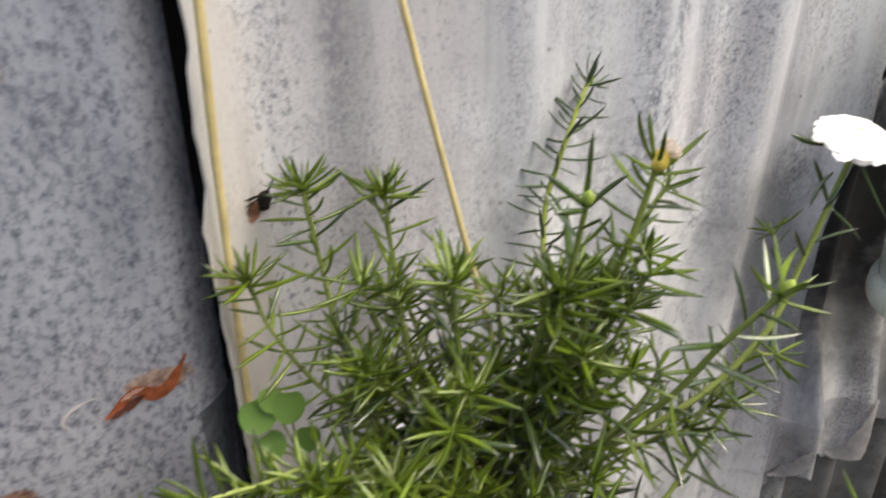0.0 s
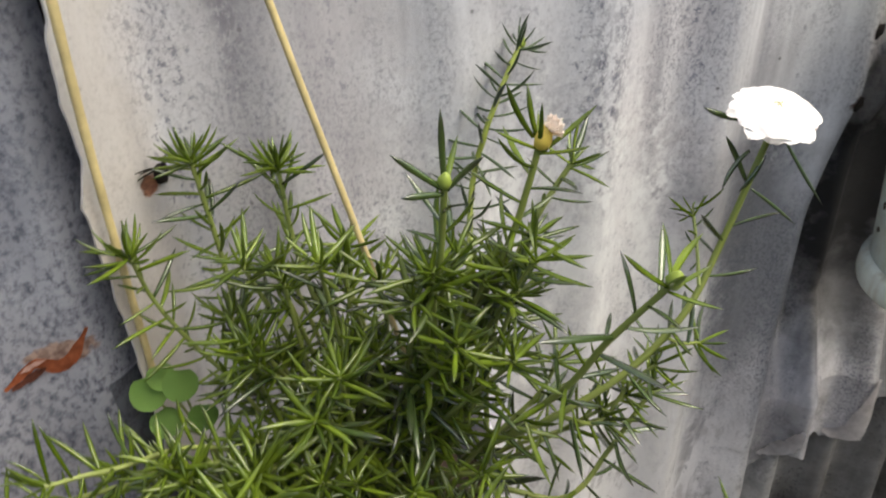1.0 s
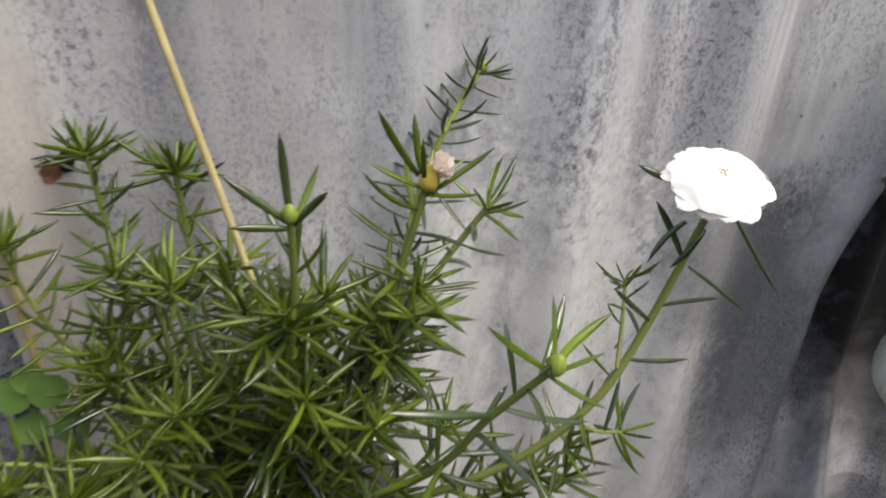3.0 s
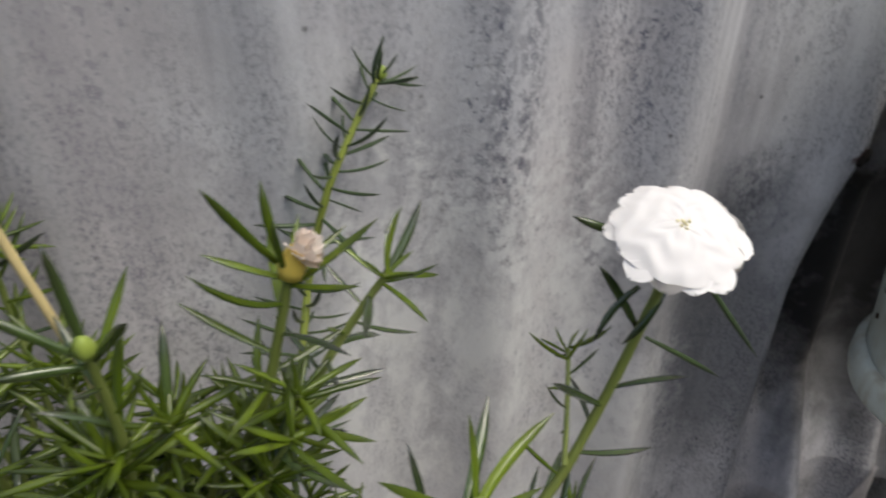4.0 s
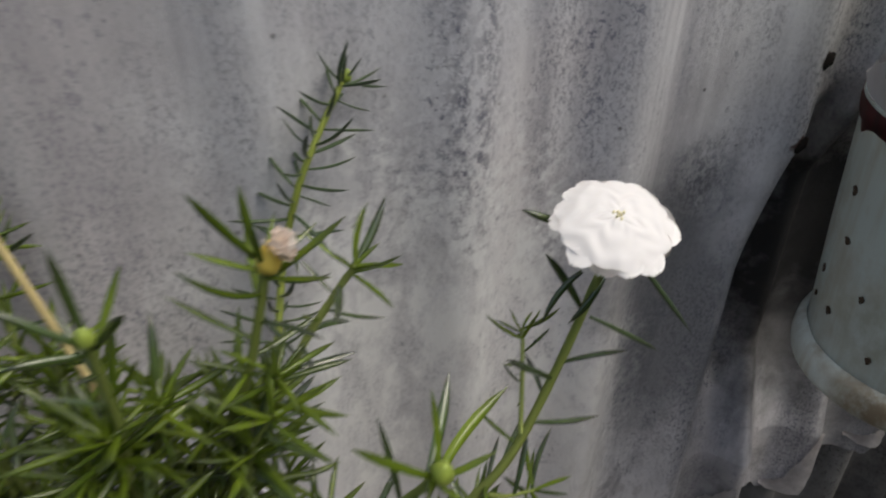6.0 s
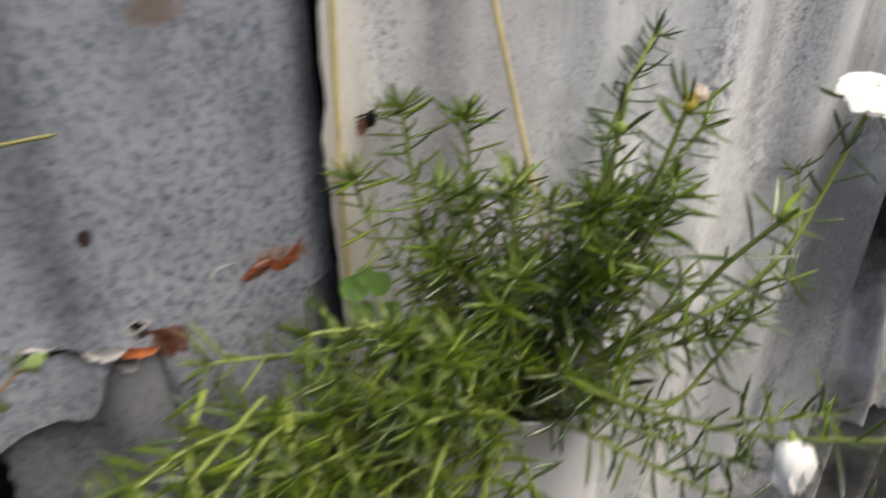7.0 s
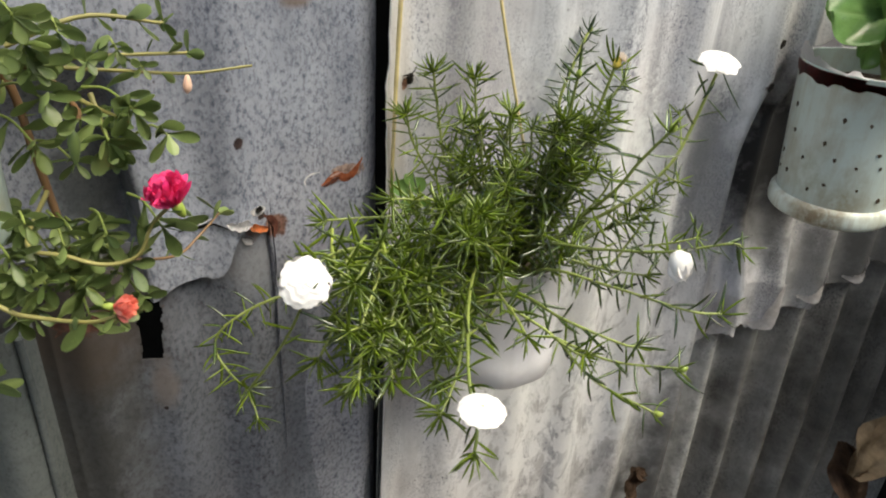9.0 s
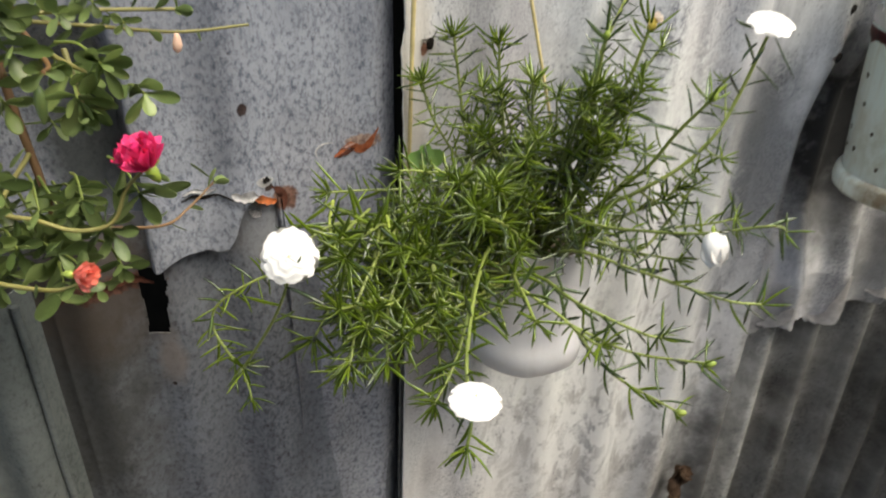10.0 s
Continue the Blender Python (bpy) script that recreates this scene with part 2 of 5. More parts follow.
def tipped(nt, colour, tint, reach):
    """Darker pigment towards the leaf's point."""
    a = nt.nodes.new("ShaderNodeAttribute")
    a.attribute_name = "tip"
    return mix(nt, ramp(nt, a.outputs["Fac"], (1 - reach, 0.0), (1.0, 0.8)), colour, tint)


def leafy(name, dark, light, rough=0.32, spec=0.5, veil=0.12, scale=90.0, tip=None, wet=0.0):
    m, nt, b = material(name, rough, 0.0, spec)
    b.inputs["Coat Weight"].default_value = wet
    b.inputs["Coat Roughness"].default_value = 0.10
    r = island_random(nt)
    g = grain(nt, coords(nt), scale, 3)
    f = calc(nt, "ADD", calc(nt, "MULTIPLY", r, 0.75), calc(nt, "MULTIPLY", g, 0.35), True)
    colour = mix(nt, f, dark, light)
    if tip:
        colour = tipped(nt, colour, tip, 0.45)
    nt.links.new(colour, b.inputs["Base Color"])
    if veil:
        tr = nt.nodes.new("ShaderNodeBsdfTranslucent")
        nt.links.new(mix(nt, f, dark, light), tr.inputs[0])
        mx = nt.nodes.new("ShaderNodeMixShader")
        mx.inputs[0].default_value = veil
        nt.links.new(b.outputs[0], mx.inputs[1])
        nt.links.new(tr.outputs[0], mx.inputs[2])
        nt.links.new(mx.outputs[0], nt.nodes["Material Output"].inputs[0])
    relief(nt, b, g, 0.12, 0.0006)
    return m


M_leaf = leafy("needle_leaf", (0.032, 0.070, 0.006), (0.290, 0.400, 0.036), 0.26, 0.65, 0.50, tip=(0.08, 0.10, 0.045), wet=1.0)
M_leaf_old = leafy("needle_leaf_old", (0.024, 0.040, 0.016), (0.085, 0.135, 0.032), 0.26, 0.8, 0.18, tip=(0.045, 0.040, 0.035), wet=0.9)
M_leaf_pale = leafy("needle_leaf_grey", (0.045, 0.075, 0.035), (0.09, 0.13, 0.055), tip=(0.045, 0.05, 0.04))
M_stem = leafy("stem_green", (0.16, 0.20, 0.045), (0.27, 0.32, 0.085), 0.4)
M_stem_yellow = leafy("stem_yellow", (0.24, 0.30, 0.05), (0.33, 0.38, 0.08), 0.4)
M_stem_red = leafy("stem_reddish", (0.15, 0.07, 0.035), (0.22, 0.13, 0.06), 0.45)
M_stem_tan = leafy("stem_tan", (0.20, 0.18, 0.06), (0.29, 0.26, 0.09), 0.45)
M_purslane = leafy("purslane_leaf", (0.080, 0.130, 0.040), (0.35, 0.43, 0.165), 0.36, 0.5, 0.3, wet=0.35)
M_broad = leafy("broad_leaf", (0.11, 0.25, 0.07), (0.27, 0.45, 0.16), 0.22, 0.7, 0.35, 50, wet=1.0)
nt, b = M_broad.node_tree, M_broad.node_tree.nodes["Principled BSDF"]
sep = nt.nodes.new("ShaderNodeSeparateXYZ")
nt.links.new(nt.nodes.new("ShaderNodeTexCoord").outputs["Object"], sep.inputs[0])
aside = calc(nt, "ABSOLUTE", sep.outputs[0])
side_vein = calc(nt, "ABSOLUTE", calc(nt, "SINE", calc(nt, "MULTIPLY", calc(nt, "SUBTRACT", sep.outputs[1], calc(nt, "MULTIPLY", aside, 0.8)), 230.0)))
vein = calc(nt, "MAXIMUM", ramp(nt, side_vein, (0.0, 0.6), (0.16, 0.0)), ramp(nt, aside, (0.0007, 1.0), (0.0018, 0.0)))
nt.links.new(mix(nt, calc(nt, "MULTIPLY", vein, 0.5), b.inputs["Base Color"].links[0].from_socket, (0.36, 0.50, 0.22)), b.inputs["Base Color"])
relief(nt, b, calc(nt, "SUBTRACT", calc(nt, "MULTIPLY", grain(nt, coords(nt), 60, 3), 0.6), vein), 0.5, 0.002)
M_clover = leafy("clover_leaf", (0.16, 0.29, 0.07), (0.25, 0.40, 0.11), 0.5, 0.4, 0.3)
M_bud = leafy("bud_green", (0.28, 0.38, 0.06), (0.38, 0.45, 0.10), 0.4)
M_petal = leafy("petal_white", (0.86, 0.835, 0.835), (0.89, 0.87, 0.865), 0.8, 0.12, 0.10)
M_petal_red = leafy("petal_crimson", (0.88, 0.035, 0.25), (0.95, 0.16, 0.42), 0.5, 0.3, 0.3)
M_petal_orange = leafy("petal_coral", (0.92, 0.28, 0.20), (0.96, 0.48, 0.42), 0.5, 0.3, 0.35)
M_petal_faded = leafy("petal_faded", (0.94, 0.80, 0.72), (0.96, 0.92, 0.88), 0.55, 0.3, 0.3)
M_petal_peach = leafy("petal_peach", (0.86, 0.50, 0.34), (0.92, 0.66, 0.54), 0.55, 0.3, 0.25)
M_yellow = leafy("stamen_yellow", (0.86, 0.80, 0.50), (0.90, 0.86, 0.64), 0.55, 0.3, 0.3)
M_gold = leafy("withered_yellow", (0.84, 0.58, 0.07), (0.90, 0.70, 0.16), 0.5)
M_straw = plain("straw_yellow", (0.58, 0.47, 0.23), 0.5, 0.4, 0.2, 70)
M_dead = plain("dead_leaf", (0.10, 0.062, 0.042), 0.8, 0.2, 0.4, 60)
M_dead_tan = plain("dry_leaf_tan", (0.19, 0.145, 0.10), 0.75, 0.2, 0.45, 35)
M_soil = plain("soil", (0.075, 0.055, 0.040), 0.95, 0.1, 0.5, 120)
M_rust = plain("rust_flake", (0.36, 0.11, 0.05), 0.85, 0.2, 0.45, 140)
M_rust_fresh = plain("fresh_rust", (0.52, 0.18, 0.07), 0.85, 0.2, 0.4, 140)
M_rust_pale = plain("salmon_flake", (0.62, 0.40, 0.34), 0.8, 0.2, 0.3, 140)
M_rust_dark = plain("dark_rust", (0.13, 0.05, 0.035), 0.9, 0.2, 0.5, 140)
M_bare = plain("bare_flake", (0.62, 0.60, 0.61), 0.6, 0.4, 0.2, 90, 0.2)
M_black = plain("dark_fibre", (0.02, 0.016, 0.014), 0.9, 0.2, 0.4, 120)
M_backing = plain("near_black", (0.014, 0.013, 0.012), 0.9, 0.1, 0.3, 20)
M_ground = plain("packed_earth", (0.13, 0.11, 0.085), 0.95, 0.1, 0.35, 12)


def plastic(name, colour, dirt, amount, seed, stains_shade=()):
    m, nt, b = material(name, 0.42, 0.0, 0.45)
    v = coords(nt, shift=(seed, 0, 0))
    d = ramp(nt, grain(nt, v, 22, 5, 0.65), (0.45, 0.0), (0.75, amount))
    runs = ramp(nt, grain(nt, coords(nt, (1, 1, 0.15), (seed, 0, 0)), 45, 4, 0.6), (0.5, 0.0), (0.8, amount))
    c = mix(nt, d, colour, dirt)
    c = mix(nt, runs, c, dirt)
    for at, radius, tint, share in stains_shade:
        c = mix(nt, calc(nt, "MULTIPLY", soft_patch(nt, at, radius, 0.3, 1.1), calc(nt, "MULTIPLY", ramp(nt, grain(nt, v, 60, 4, 0.7), (0.35, 0.2), (0.6, 1.0)), share)), c, tint)
    nt.links.new(c, b.inputs["Base Color"])
    b.inputs["Subsurface Weight"].default_value = 0.35
    b.inputs["Subsurface Radius"].default_value = (0.01, 0.01, 0.01)
    b.inputs["Subsurface Scale"].default_value = 0.3
    put(nt, b.inputs["Roughness"], ramp(nt, d, (0.0, 0.38), (1.0, 0.65)))
    relief(nt, b, grain(nt, v, 150, 4), 0.1, 0.001)
    return m


M_pot = plastic("white_plastic", (0.76, 0.745, 0.78), (0.58, 0.56, 0.58), 0.5, 1.0)
M_bucket = plastic("mint_white_plastic", (0.51, 0.585, 0.56), (0.36, 0.33, 0.25), 0.75, 3.0, [((-0.06, -0.085, 0.035), (0.05, 0.05, 0.05), (0.27, 0.22, 0.12), 0.7), ((-0.10, -0.03, 0.06), (0.04, 0.05, 0.05), (0.30, 0.30, 0.22), 0.6)])
M_bucket_rim = plastic("mint_white_rim", (0.60, 0.66, 0.62), (0.30, 0.25, 0.16), 0.9, 5.0, [((-0.085, -0.065, 0.012), (0.060, 0.06, 0.03), (0.17, 0.11, 0.05), 0.85)])
M_red_paint = plastic("dark_red_paint", (0.22, 0.045, 0.045), (0.10, 0.06, 0.05), 0.8, 7.0)

# ---------------------------------------------------------------- building helpers


def mesh_of(bm, name, smooth=True):
    me = bpy.data.meshes.new(name)
    bmesh.ops.recalc_face_normals(bm, faces=bm.faces)
    bm.to_mesh(me)
    bm.free()
    if smooth:
        me.polygons.foreach_set("use_smooth", [True] * len(me.polygons))
        me.set_sharp_from_angle(angle=radians(62))
    return me


def part(name, bm, mat, parent=None, label="", at=None, smooth=True):
    """One mesh object under a thing or a part; at: its pose in the parent's space when the parent is itself a placed part."""
    me = bm if isinstance(bm, bpy.types.Mesh) else mesh_of(bm, name, smooth)
    if not me.materials:
        me.materials.append(mat)
    ob = new(name, me)
    if parent is not None:
        ob.parent = parent
        if parent.type == "EMPTY":
            ob.matrix_parent_inverse = parent.matrix_basis.inverted()
    if at is not None:
        ob.matrix_basis = at
    return tagged(ob, label)


def thing(name, at, label, category, group="", kind=""):
    ob = new(name)
    ob.empty_display_size = 0.02
    ob.matrix_basis = Matrix.Translation(at)
    return tagged(ob, label, category, group, kind)


def spline(points, n):
    """Catmull-Rom through the points, n samples."""
    p = [Vector(q) for q in points]
    p = [2 * p[0] - p[1]] + p + [2 * p[-1] - p[-2]]
    out = []
    segs = len(p) - 3
    for i in range(n):
        u = i / (n - 1) * segs
        k = min(int(u), segs - 1)
        t = u - k
        a, b, c, d = p[k:k + 4]
        out.append(0.5 * ((2 * b) + (c - a) * t + (2 * a - 5 * b + 4 * c - d) * t * t + (3 * b - a - 3 * c + d) * t ** 3))
    return out


def frame_at(d, up=Vector((0, 0, 1))):
    """A turn whose y axis is d and whose z axis leans to up."""
    y = Vector(d).normalized()
    x = y.cross(up)
    if x.length < 1e-4:
        x = y.cross(Vector((1, 0, 0)))
    x.normalize()
    return Matrix((x, y, x.cross(y))).transposed()


def tube(bm, pts, r0, r1, sides=7, cap=True, lump=0.0):
    rings = []
    n = len(pts)
    side = None
    for i, p in enumerate(pts):
        t = (pts[min(i + 1, n - 1)] - pts[max(i - 1, 0)]).normalized()
        side = t.orthogonal().normalized() if side is None else (side - t * side.dot(t)).normalized()
        other = t.cross(side)
        r = r0 + (r1 - r0) * i / (n - 1)
        r *= 1 + lump * math.sin(i * 2.3)
        rings.append([bm.verts.new(p + r * (math.cos(a) * side + math.sin(a) * other)) for a in [2 * math.pi * k / sides for k in range(sides)]])
    for a, b in zip(rings, rings[1:]):
        for k in range(sides):
            bm.faces.new((a[k], a[(k + 1) % sides], b[(k + 1) % sides], b[k]))
    if cap:
        bm.faces.new(rings[0][::-1])
        bm.faces.new(rings[-1])
    return bm


def lathe(profile, sides=48, wobble=0.0):
    bm = bmesh.new()
    rings = []
    for r, z in profile:
        rings.append([bm.verts.new((r * (1 + wobble * noise.noise((math.cos(a) * 2, math.sin(a) * 2, z * 14))) * math.cos(a), r * (1 + wobble * noise.noise((math.cos(a) * 2, math.sin(a) * 2, z * 14))) * math.sin(a), z)) for a in [2 * math.pi * k / sides for k in range(sides)]])
    for a, b in zip(rings, rings[1:]):
        for k in range(sides):
            bm.faces.new((a[k], a[(k + 1) % sides], b[(k + 1) % sides], b[k]))
    bm.faces.new(rings[0][::-1])
    bm.faces.new(rings[-1])
    return bm


def steps(x, table):
    """Straight interpolation in a short table of (x, value)."""
    if x <= table[0][0]:
        return table[0][1]
    for (a, va), (b, vb) in zip(table, table[1:]):
        if x <= b:
            return va + (vb - va) * (x - a) / (b - a)
    return table[-1][1]


def bump(x, mid, width):
    return math.exp(-((x - mid) / width) ** 2)


def sheet(name, x0, x1, depth, low, high, nx, nz, mat, label, left_edge=None, gone=None, thick=0.0014, knee=0.6, ridge=None):
    """A corrugated metal sheet: depth(x, z) is its y, low(x) its lower edge, gone(x, z) its holes."""
    verts, faces = [], []
    for j in range(nz + 1):
        for i in range(nx + 1):
            x = x0 + (x1 - x0) * i / nx
            lo, hi = low(x), high(x)
            f = j / nz
            z = lo + (knee - lo) * f / 0.45 if f < 0.45 else knee + (hi - knee) * ((f - 0.45) / 0.55) ** 1.3
            if left_edge:
                x += left_edge(z) * max(0.0, 1 - (x - x0) / 0.03)
            verts.append((x, depth(x, z), z))
    for j in range(nz):
        for i in range(nx):
            a = j * (nx + 1) + i
            if gone:
                q = verts[a]
                s = verts[a + nx + 2]
                if gone((q[0] + s[0]) / 2, (q[2] + s[2]) / 2):
                    continue
            faces.append((a, a + 1, a + nx + 2, a + nx + 1))
    me = bpy.data.meshes.new(name)
    me.from_pydata(verts, [], faces)
    bm = bmesh.new()
    bm.from_mesh(me)
    bpy.data.meshes.remove(me)
    bmesh.ops.delete(bm, geom=[v for v in bm.verts if not v.link_faces], context="VERTS")
    bmesh.ops.solidify(bm, geom=bm.faces[:], thickness=thick)
    if ridge:
        # Closeness to a ridge's top, read by the painted crest glints.
        worn = bm.verts.layers.float.new("ridge")
        for v in bm.verts:
            v[worn] = ridge(v.co.x)
    ob = part(name, bm, mat)
    return tagged(ob, label, "wall", "", "structure")


# ---------------------------------------------------------------- the wall of old sheets


def n3(x, y, z):
    return noise.noise((x, y, z))


RIDGES = [(-0.2, -6), (0.0, -4), (0.42, 0), (0.527, 1), (0.612, 2), (0.703, 3), (0.80, 4), (0.9, 5), (2.0, 16)]


def right_ridge(x):
    """1 on a ridge of the pale sheet, -1 in a valley."""
    return math.cos(2 * math.pi * steps(x, RIDGES))


def right_depth(x, z):
    c = right_ridge(x - 0.026 * min(1.0, max(0.0, (z - 1.13) / 0.10)) * bump(x, 0.555, 0.055))
    c = 2 * ((1 + c) / 2) ** 1.7 - 1
    amp = steps(x, [(0.0, 0.0045), (0.3, 0.0055), (0.42, 0.0085), (0.8, 0.011)]) * (1 + 0.55 * min(1.0, max(0.0, (1.30 - z) / 0.25)) * min(1.0, x / 0.35))
    y = 0.388 + 0.16 * x - amp * c
    # Hollow added beside the bucket, shaped to hold deep shade.
    y += 0.044 * bump(x, 0.602, 0.046 if x < 0.602 else 0.17) * min(1.0, max(0.0, (1.235 + 0.03 * min(1.0, max(0.0, (x - 0.56) / 0.04)) - z) / 0.09)) * min(1.0, max(0.0, (z - 0.88) / 0.12))
    if x < 0.035:
        y -= 0.026 * (max(0.0, 0.035 - x) / 0.035) ** 1.6
    y += 0.003 * n3(x * 7, z * 4, 1.0)
    if z < 0.85 and x > 0.44:
        y -= 0.004 * min(1, (0.85 - z) / 0.06) * min(1, (x - 0.44) / 0.06)
    return y


def right_low(x):
    return steps(x, [(-0.1, 0.25), (0.52, 0.25), (0.545, 0.55), (0.556, 0.790), (0.575, 0.792), (0.604, 0.812), (0.625, 0.802), (0.680, 0.792), (0.706, 0.815), (0.73, 0.806), (0.79, 0.812), (0.808, 0.838), (0.84, 0.832), (0.97, 0.858), (1.4, 0.89)]) + 0.006 * n3(x * 17, 0, 3.0) + 0.006 * n3(x * 43, 0, 5.0) + 0.006 * n3(x * 110, 0, 6.0)


def right_edge(z):
    return -0.002 + 0.0012 * n3(0, z * 60, 2.0) + 0.0010 * n3(0, z * 170, 3.0) + steps(z, [
        (0.0, 0.002), (0.7, -0.003), (0.95, 0.002), (1.16, 0.0), (1.21, -0.001), (1.25, -0.002), (1.287, -0.0035), (1.300, 0.000), (1.312, 0.0035),
        (1.3150, 0.0005), (1.340, 0.000), (1.343, 0.0012), (1.370, 0.002), (1.376, 0.0045), (1.40, 0.003), (1.6, 0.0)])


def right_low_depth(x, z):
    return right_depth(x, max(z, 0.92)) + 0.017 + 0.010 * min(1.0, max(0.0, (0.80 - z) / 0.3)) * -right_ridge(x) + 0.002 * n3(x * 6, z * 3, 9.0)


def left_depth(x, z):
    c = math.cos(2 * math.pi * (x + 0.161) / 0.0723)
    y = 0.378 + 0.32 * x - 0.0028 * c - 0.012 * bump(x, -0.145, 0.032) + 0.003 * n3(x * 8, z * 5, 4.0)
    y += 0.055 * min(1.0, max(0.0, (-0.246 - x + 0.01 * n3(0, z * 14, 3.0)) / 0.018)) * min(1.0, max(0.0, (1.34 - z) / 0.06))
    if x > -0.035:
        y += 0.022 * ((x + 0.035) / 0.03) ** 2
    if z < 1.11 and x > -0.16:
        y += 0.0105 * min(1.0, (1.11 - z) / 0.04) * max(0.0, (-0.085 - x) / 0.041)
    if z < 1.19 and x < -0.125:
        y -= 0.007 * min(1, (1.19 - z) / 0.08) * min(1, (-0.125 - x) / 0.02)
    return y


def left_low(x):
    return steps(x, [(-0.9, 1.09), (-0.30, 1.092), (-0.24, 1.100), (-0.234, 1.105), (-0.212, 1.114), (-0.198, 1.112), (-0.188, 1.107), (-0.178, 1.112), (-0.170, 1.123),
                     (-0.164, 1.140), (-0.158, 1.152), (-0.150, 1.158), (-0.136, 1.155), (-0.128, 1.149), (-0.126, 1.0), (-0.124, 0.3), (0.0, 0.3)]) + 0.003 * n3(x * 60, 0, 8.0)


def left_low_depth(x, z):
    c = math.cos(2 * math.pi * (x + 0.161) / 0.0723)
    y = 0.384 + 0.32 * x - 0.006 * c - 0.012 * bump(x, -0.133, 0.030) + 0.004 * n3(x * 6, z * 3, 6.0) + 0.010 * min(1.0, max(0.0, (-0.338 - x) / 0.02))
    if x > -0.03:
        y += 0.02 * ((x + 0.03) / 0.025) ** 2
    return y


def left_hole(x, z):
    w = 0.003 * n3(x * 90, z * 90, 2.0)
    return -0.264 + w < x < -0.241 - 0.08 * (1.07 - z) + w and 1.023 + w * 2 + 0.15 * (-0.244 - x) < z < 1.1


def green_depth(x, z):
    c = math.cos(2 * math.pi * (x + 0.372) / 0.0723)
    y = 0.352 + 0.32 * x - 0.011 * c
    if x > -0.356:
        y += 0.020 * ((x + 0.356) / 0.010) ** 2
    return y


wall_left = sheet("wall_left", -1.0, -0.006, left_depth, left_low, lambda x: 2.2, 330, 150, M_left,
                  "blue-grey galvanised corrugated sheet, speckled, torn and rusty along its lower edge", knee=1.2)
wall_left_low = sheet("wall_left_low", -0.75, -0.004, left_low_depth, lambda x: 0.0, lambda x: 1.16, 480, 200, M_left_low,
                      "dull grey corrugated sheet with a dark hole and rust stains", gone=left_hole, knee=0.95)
wall_side = sheet("wall_side", -1.4, -0.346, green_depth, lambda x: 0.0, lambda x: 1.12, 260, 60, M_green, "dark greenish-grey corrugated sheet with a rolled edge")
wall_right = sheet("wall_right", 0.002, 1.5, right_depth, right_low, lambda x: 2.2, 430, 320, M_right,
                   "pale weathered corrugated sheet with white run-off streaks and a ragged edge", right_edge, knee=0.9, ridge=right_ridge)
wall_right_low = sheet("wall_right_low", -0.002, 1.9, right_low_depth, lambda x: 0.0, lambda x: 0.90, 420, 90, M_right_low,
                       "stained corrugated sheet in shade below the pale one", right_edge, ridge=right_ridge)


part("rolled_edge", tube(bmesh.new(), [Vector((-0.3505 + 0.0015 * n3(0, k * 0.3, 7.0), green_depth(-0.356, 0.9) + 0.002, 0.02 + 1.09 * k / 30)) for k in range(31)], 0.0042, 0.0038, 12, True, 0.05), M_green, wall_side, "rolled edge of the sheet")


def slab(x0, x1, y0, y1, z0, z1):
    bm = bmesh.new()
    bmesh.ops.create_cube(bm, size=1, matrix=Matrix.LocRotScale(((x0 + x1) / 2, (y0 + y1) / 2, (z0 + z1) / 2), None, (x1 - x0, y1 - y0, z1 - z0)))
    return bm


# Near-black backing, added so that gaps in the sheets look dark.
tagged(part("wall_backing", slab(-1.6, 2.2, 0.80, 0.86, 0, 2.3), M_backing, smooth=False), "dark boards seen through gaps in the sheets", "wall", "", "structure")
bm = bmesh.new()
bmesh.ops.create_grid(bm, x_segments=40, y_segments=40, size=60)
tagged(part("ground", bm, M_ground), "bare packed earth below the wall", "ground", "", "structure")

# Dark walls added out of view to block low light.
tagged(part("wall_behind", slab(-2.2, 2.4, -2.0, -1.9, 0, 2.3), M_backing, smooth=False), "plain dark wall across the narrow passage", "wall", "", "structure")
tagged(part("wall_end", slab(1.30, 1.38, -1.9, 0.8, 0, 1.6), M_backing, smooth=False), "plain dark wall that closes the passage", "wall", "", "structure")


# Cover added above to stop light leaking in behind the sheets.
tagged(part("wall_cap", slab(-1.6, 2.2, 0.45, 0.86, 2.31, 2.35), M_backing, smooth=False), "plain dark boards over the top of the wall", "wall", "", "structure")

# torn metal and rust on the sheets


def scar(name, points, width, mat, parent, seed, depth, label="", proud=0.0022, curl=0.0025):
    """A ragged torn strip along a line on the sheet, lifted at its rims."""
    rnd = random.Random(seed)
    line = spline([(x, 0, z) for x, z in points], 22)
    bm = bmesh.new()
    rows = []
    for i, p in enumerate(line):
        t = i / 21
        q = line[min(i + 1, 21)] - line[max(i - 1, 0)]
        n = Vector((-q.z, 0, q.x)).normalized()
        w = width * (0.12 + math.sin(math.pi * min(0.98, max(0.04, t))) ** 0.7) * (1 + 0.5 * n3(t * 5, seed, 1.0) + 0.12 * n3(t * 17, seed, 2.0))
        row = []
        for u in (-1, -0.4, 0.3, 1):
            c = p + n * w * u * (1 + 0.12 * n3(t * 9, seed, u * 3))
            row.append(bm.verts.new((c.x, depth(c.x, c.z) - proud - curl * u * u * rnd.uniform(0.2, 1.2), c.z)))
        rows.append(row)
    for a, b in zip(rows, rows[1:]):
        for k in range(3):
            bm.faces.new((a[k], a[k + 1], b[k + 1], b[k]))
    bmesh.ops.solidify(bm, geom=bm.faces[:], thickness=0.0008)
    return part(name, bm, mat, parent, label)


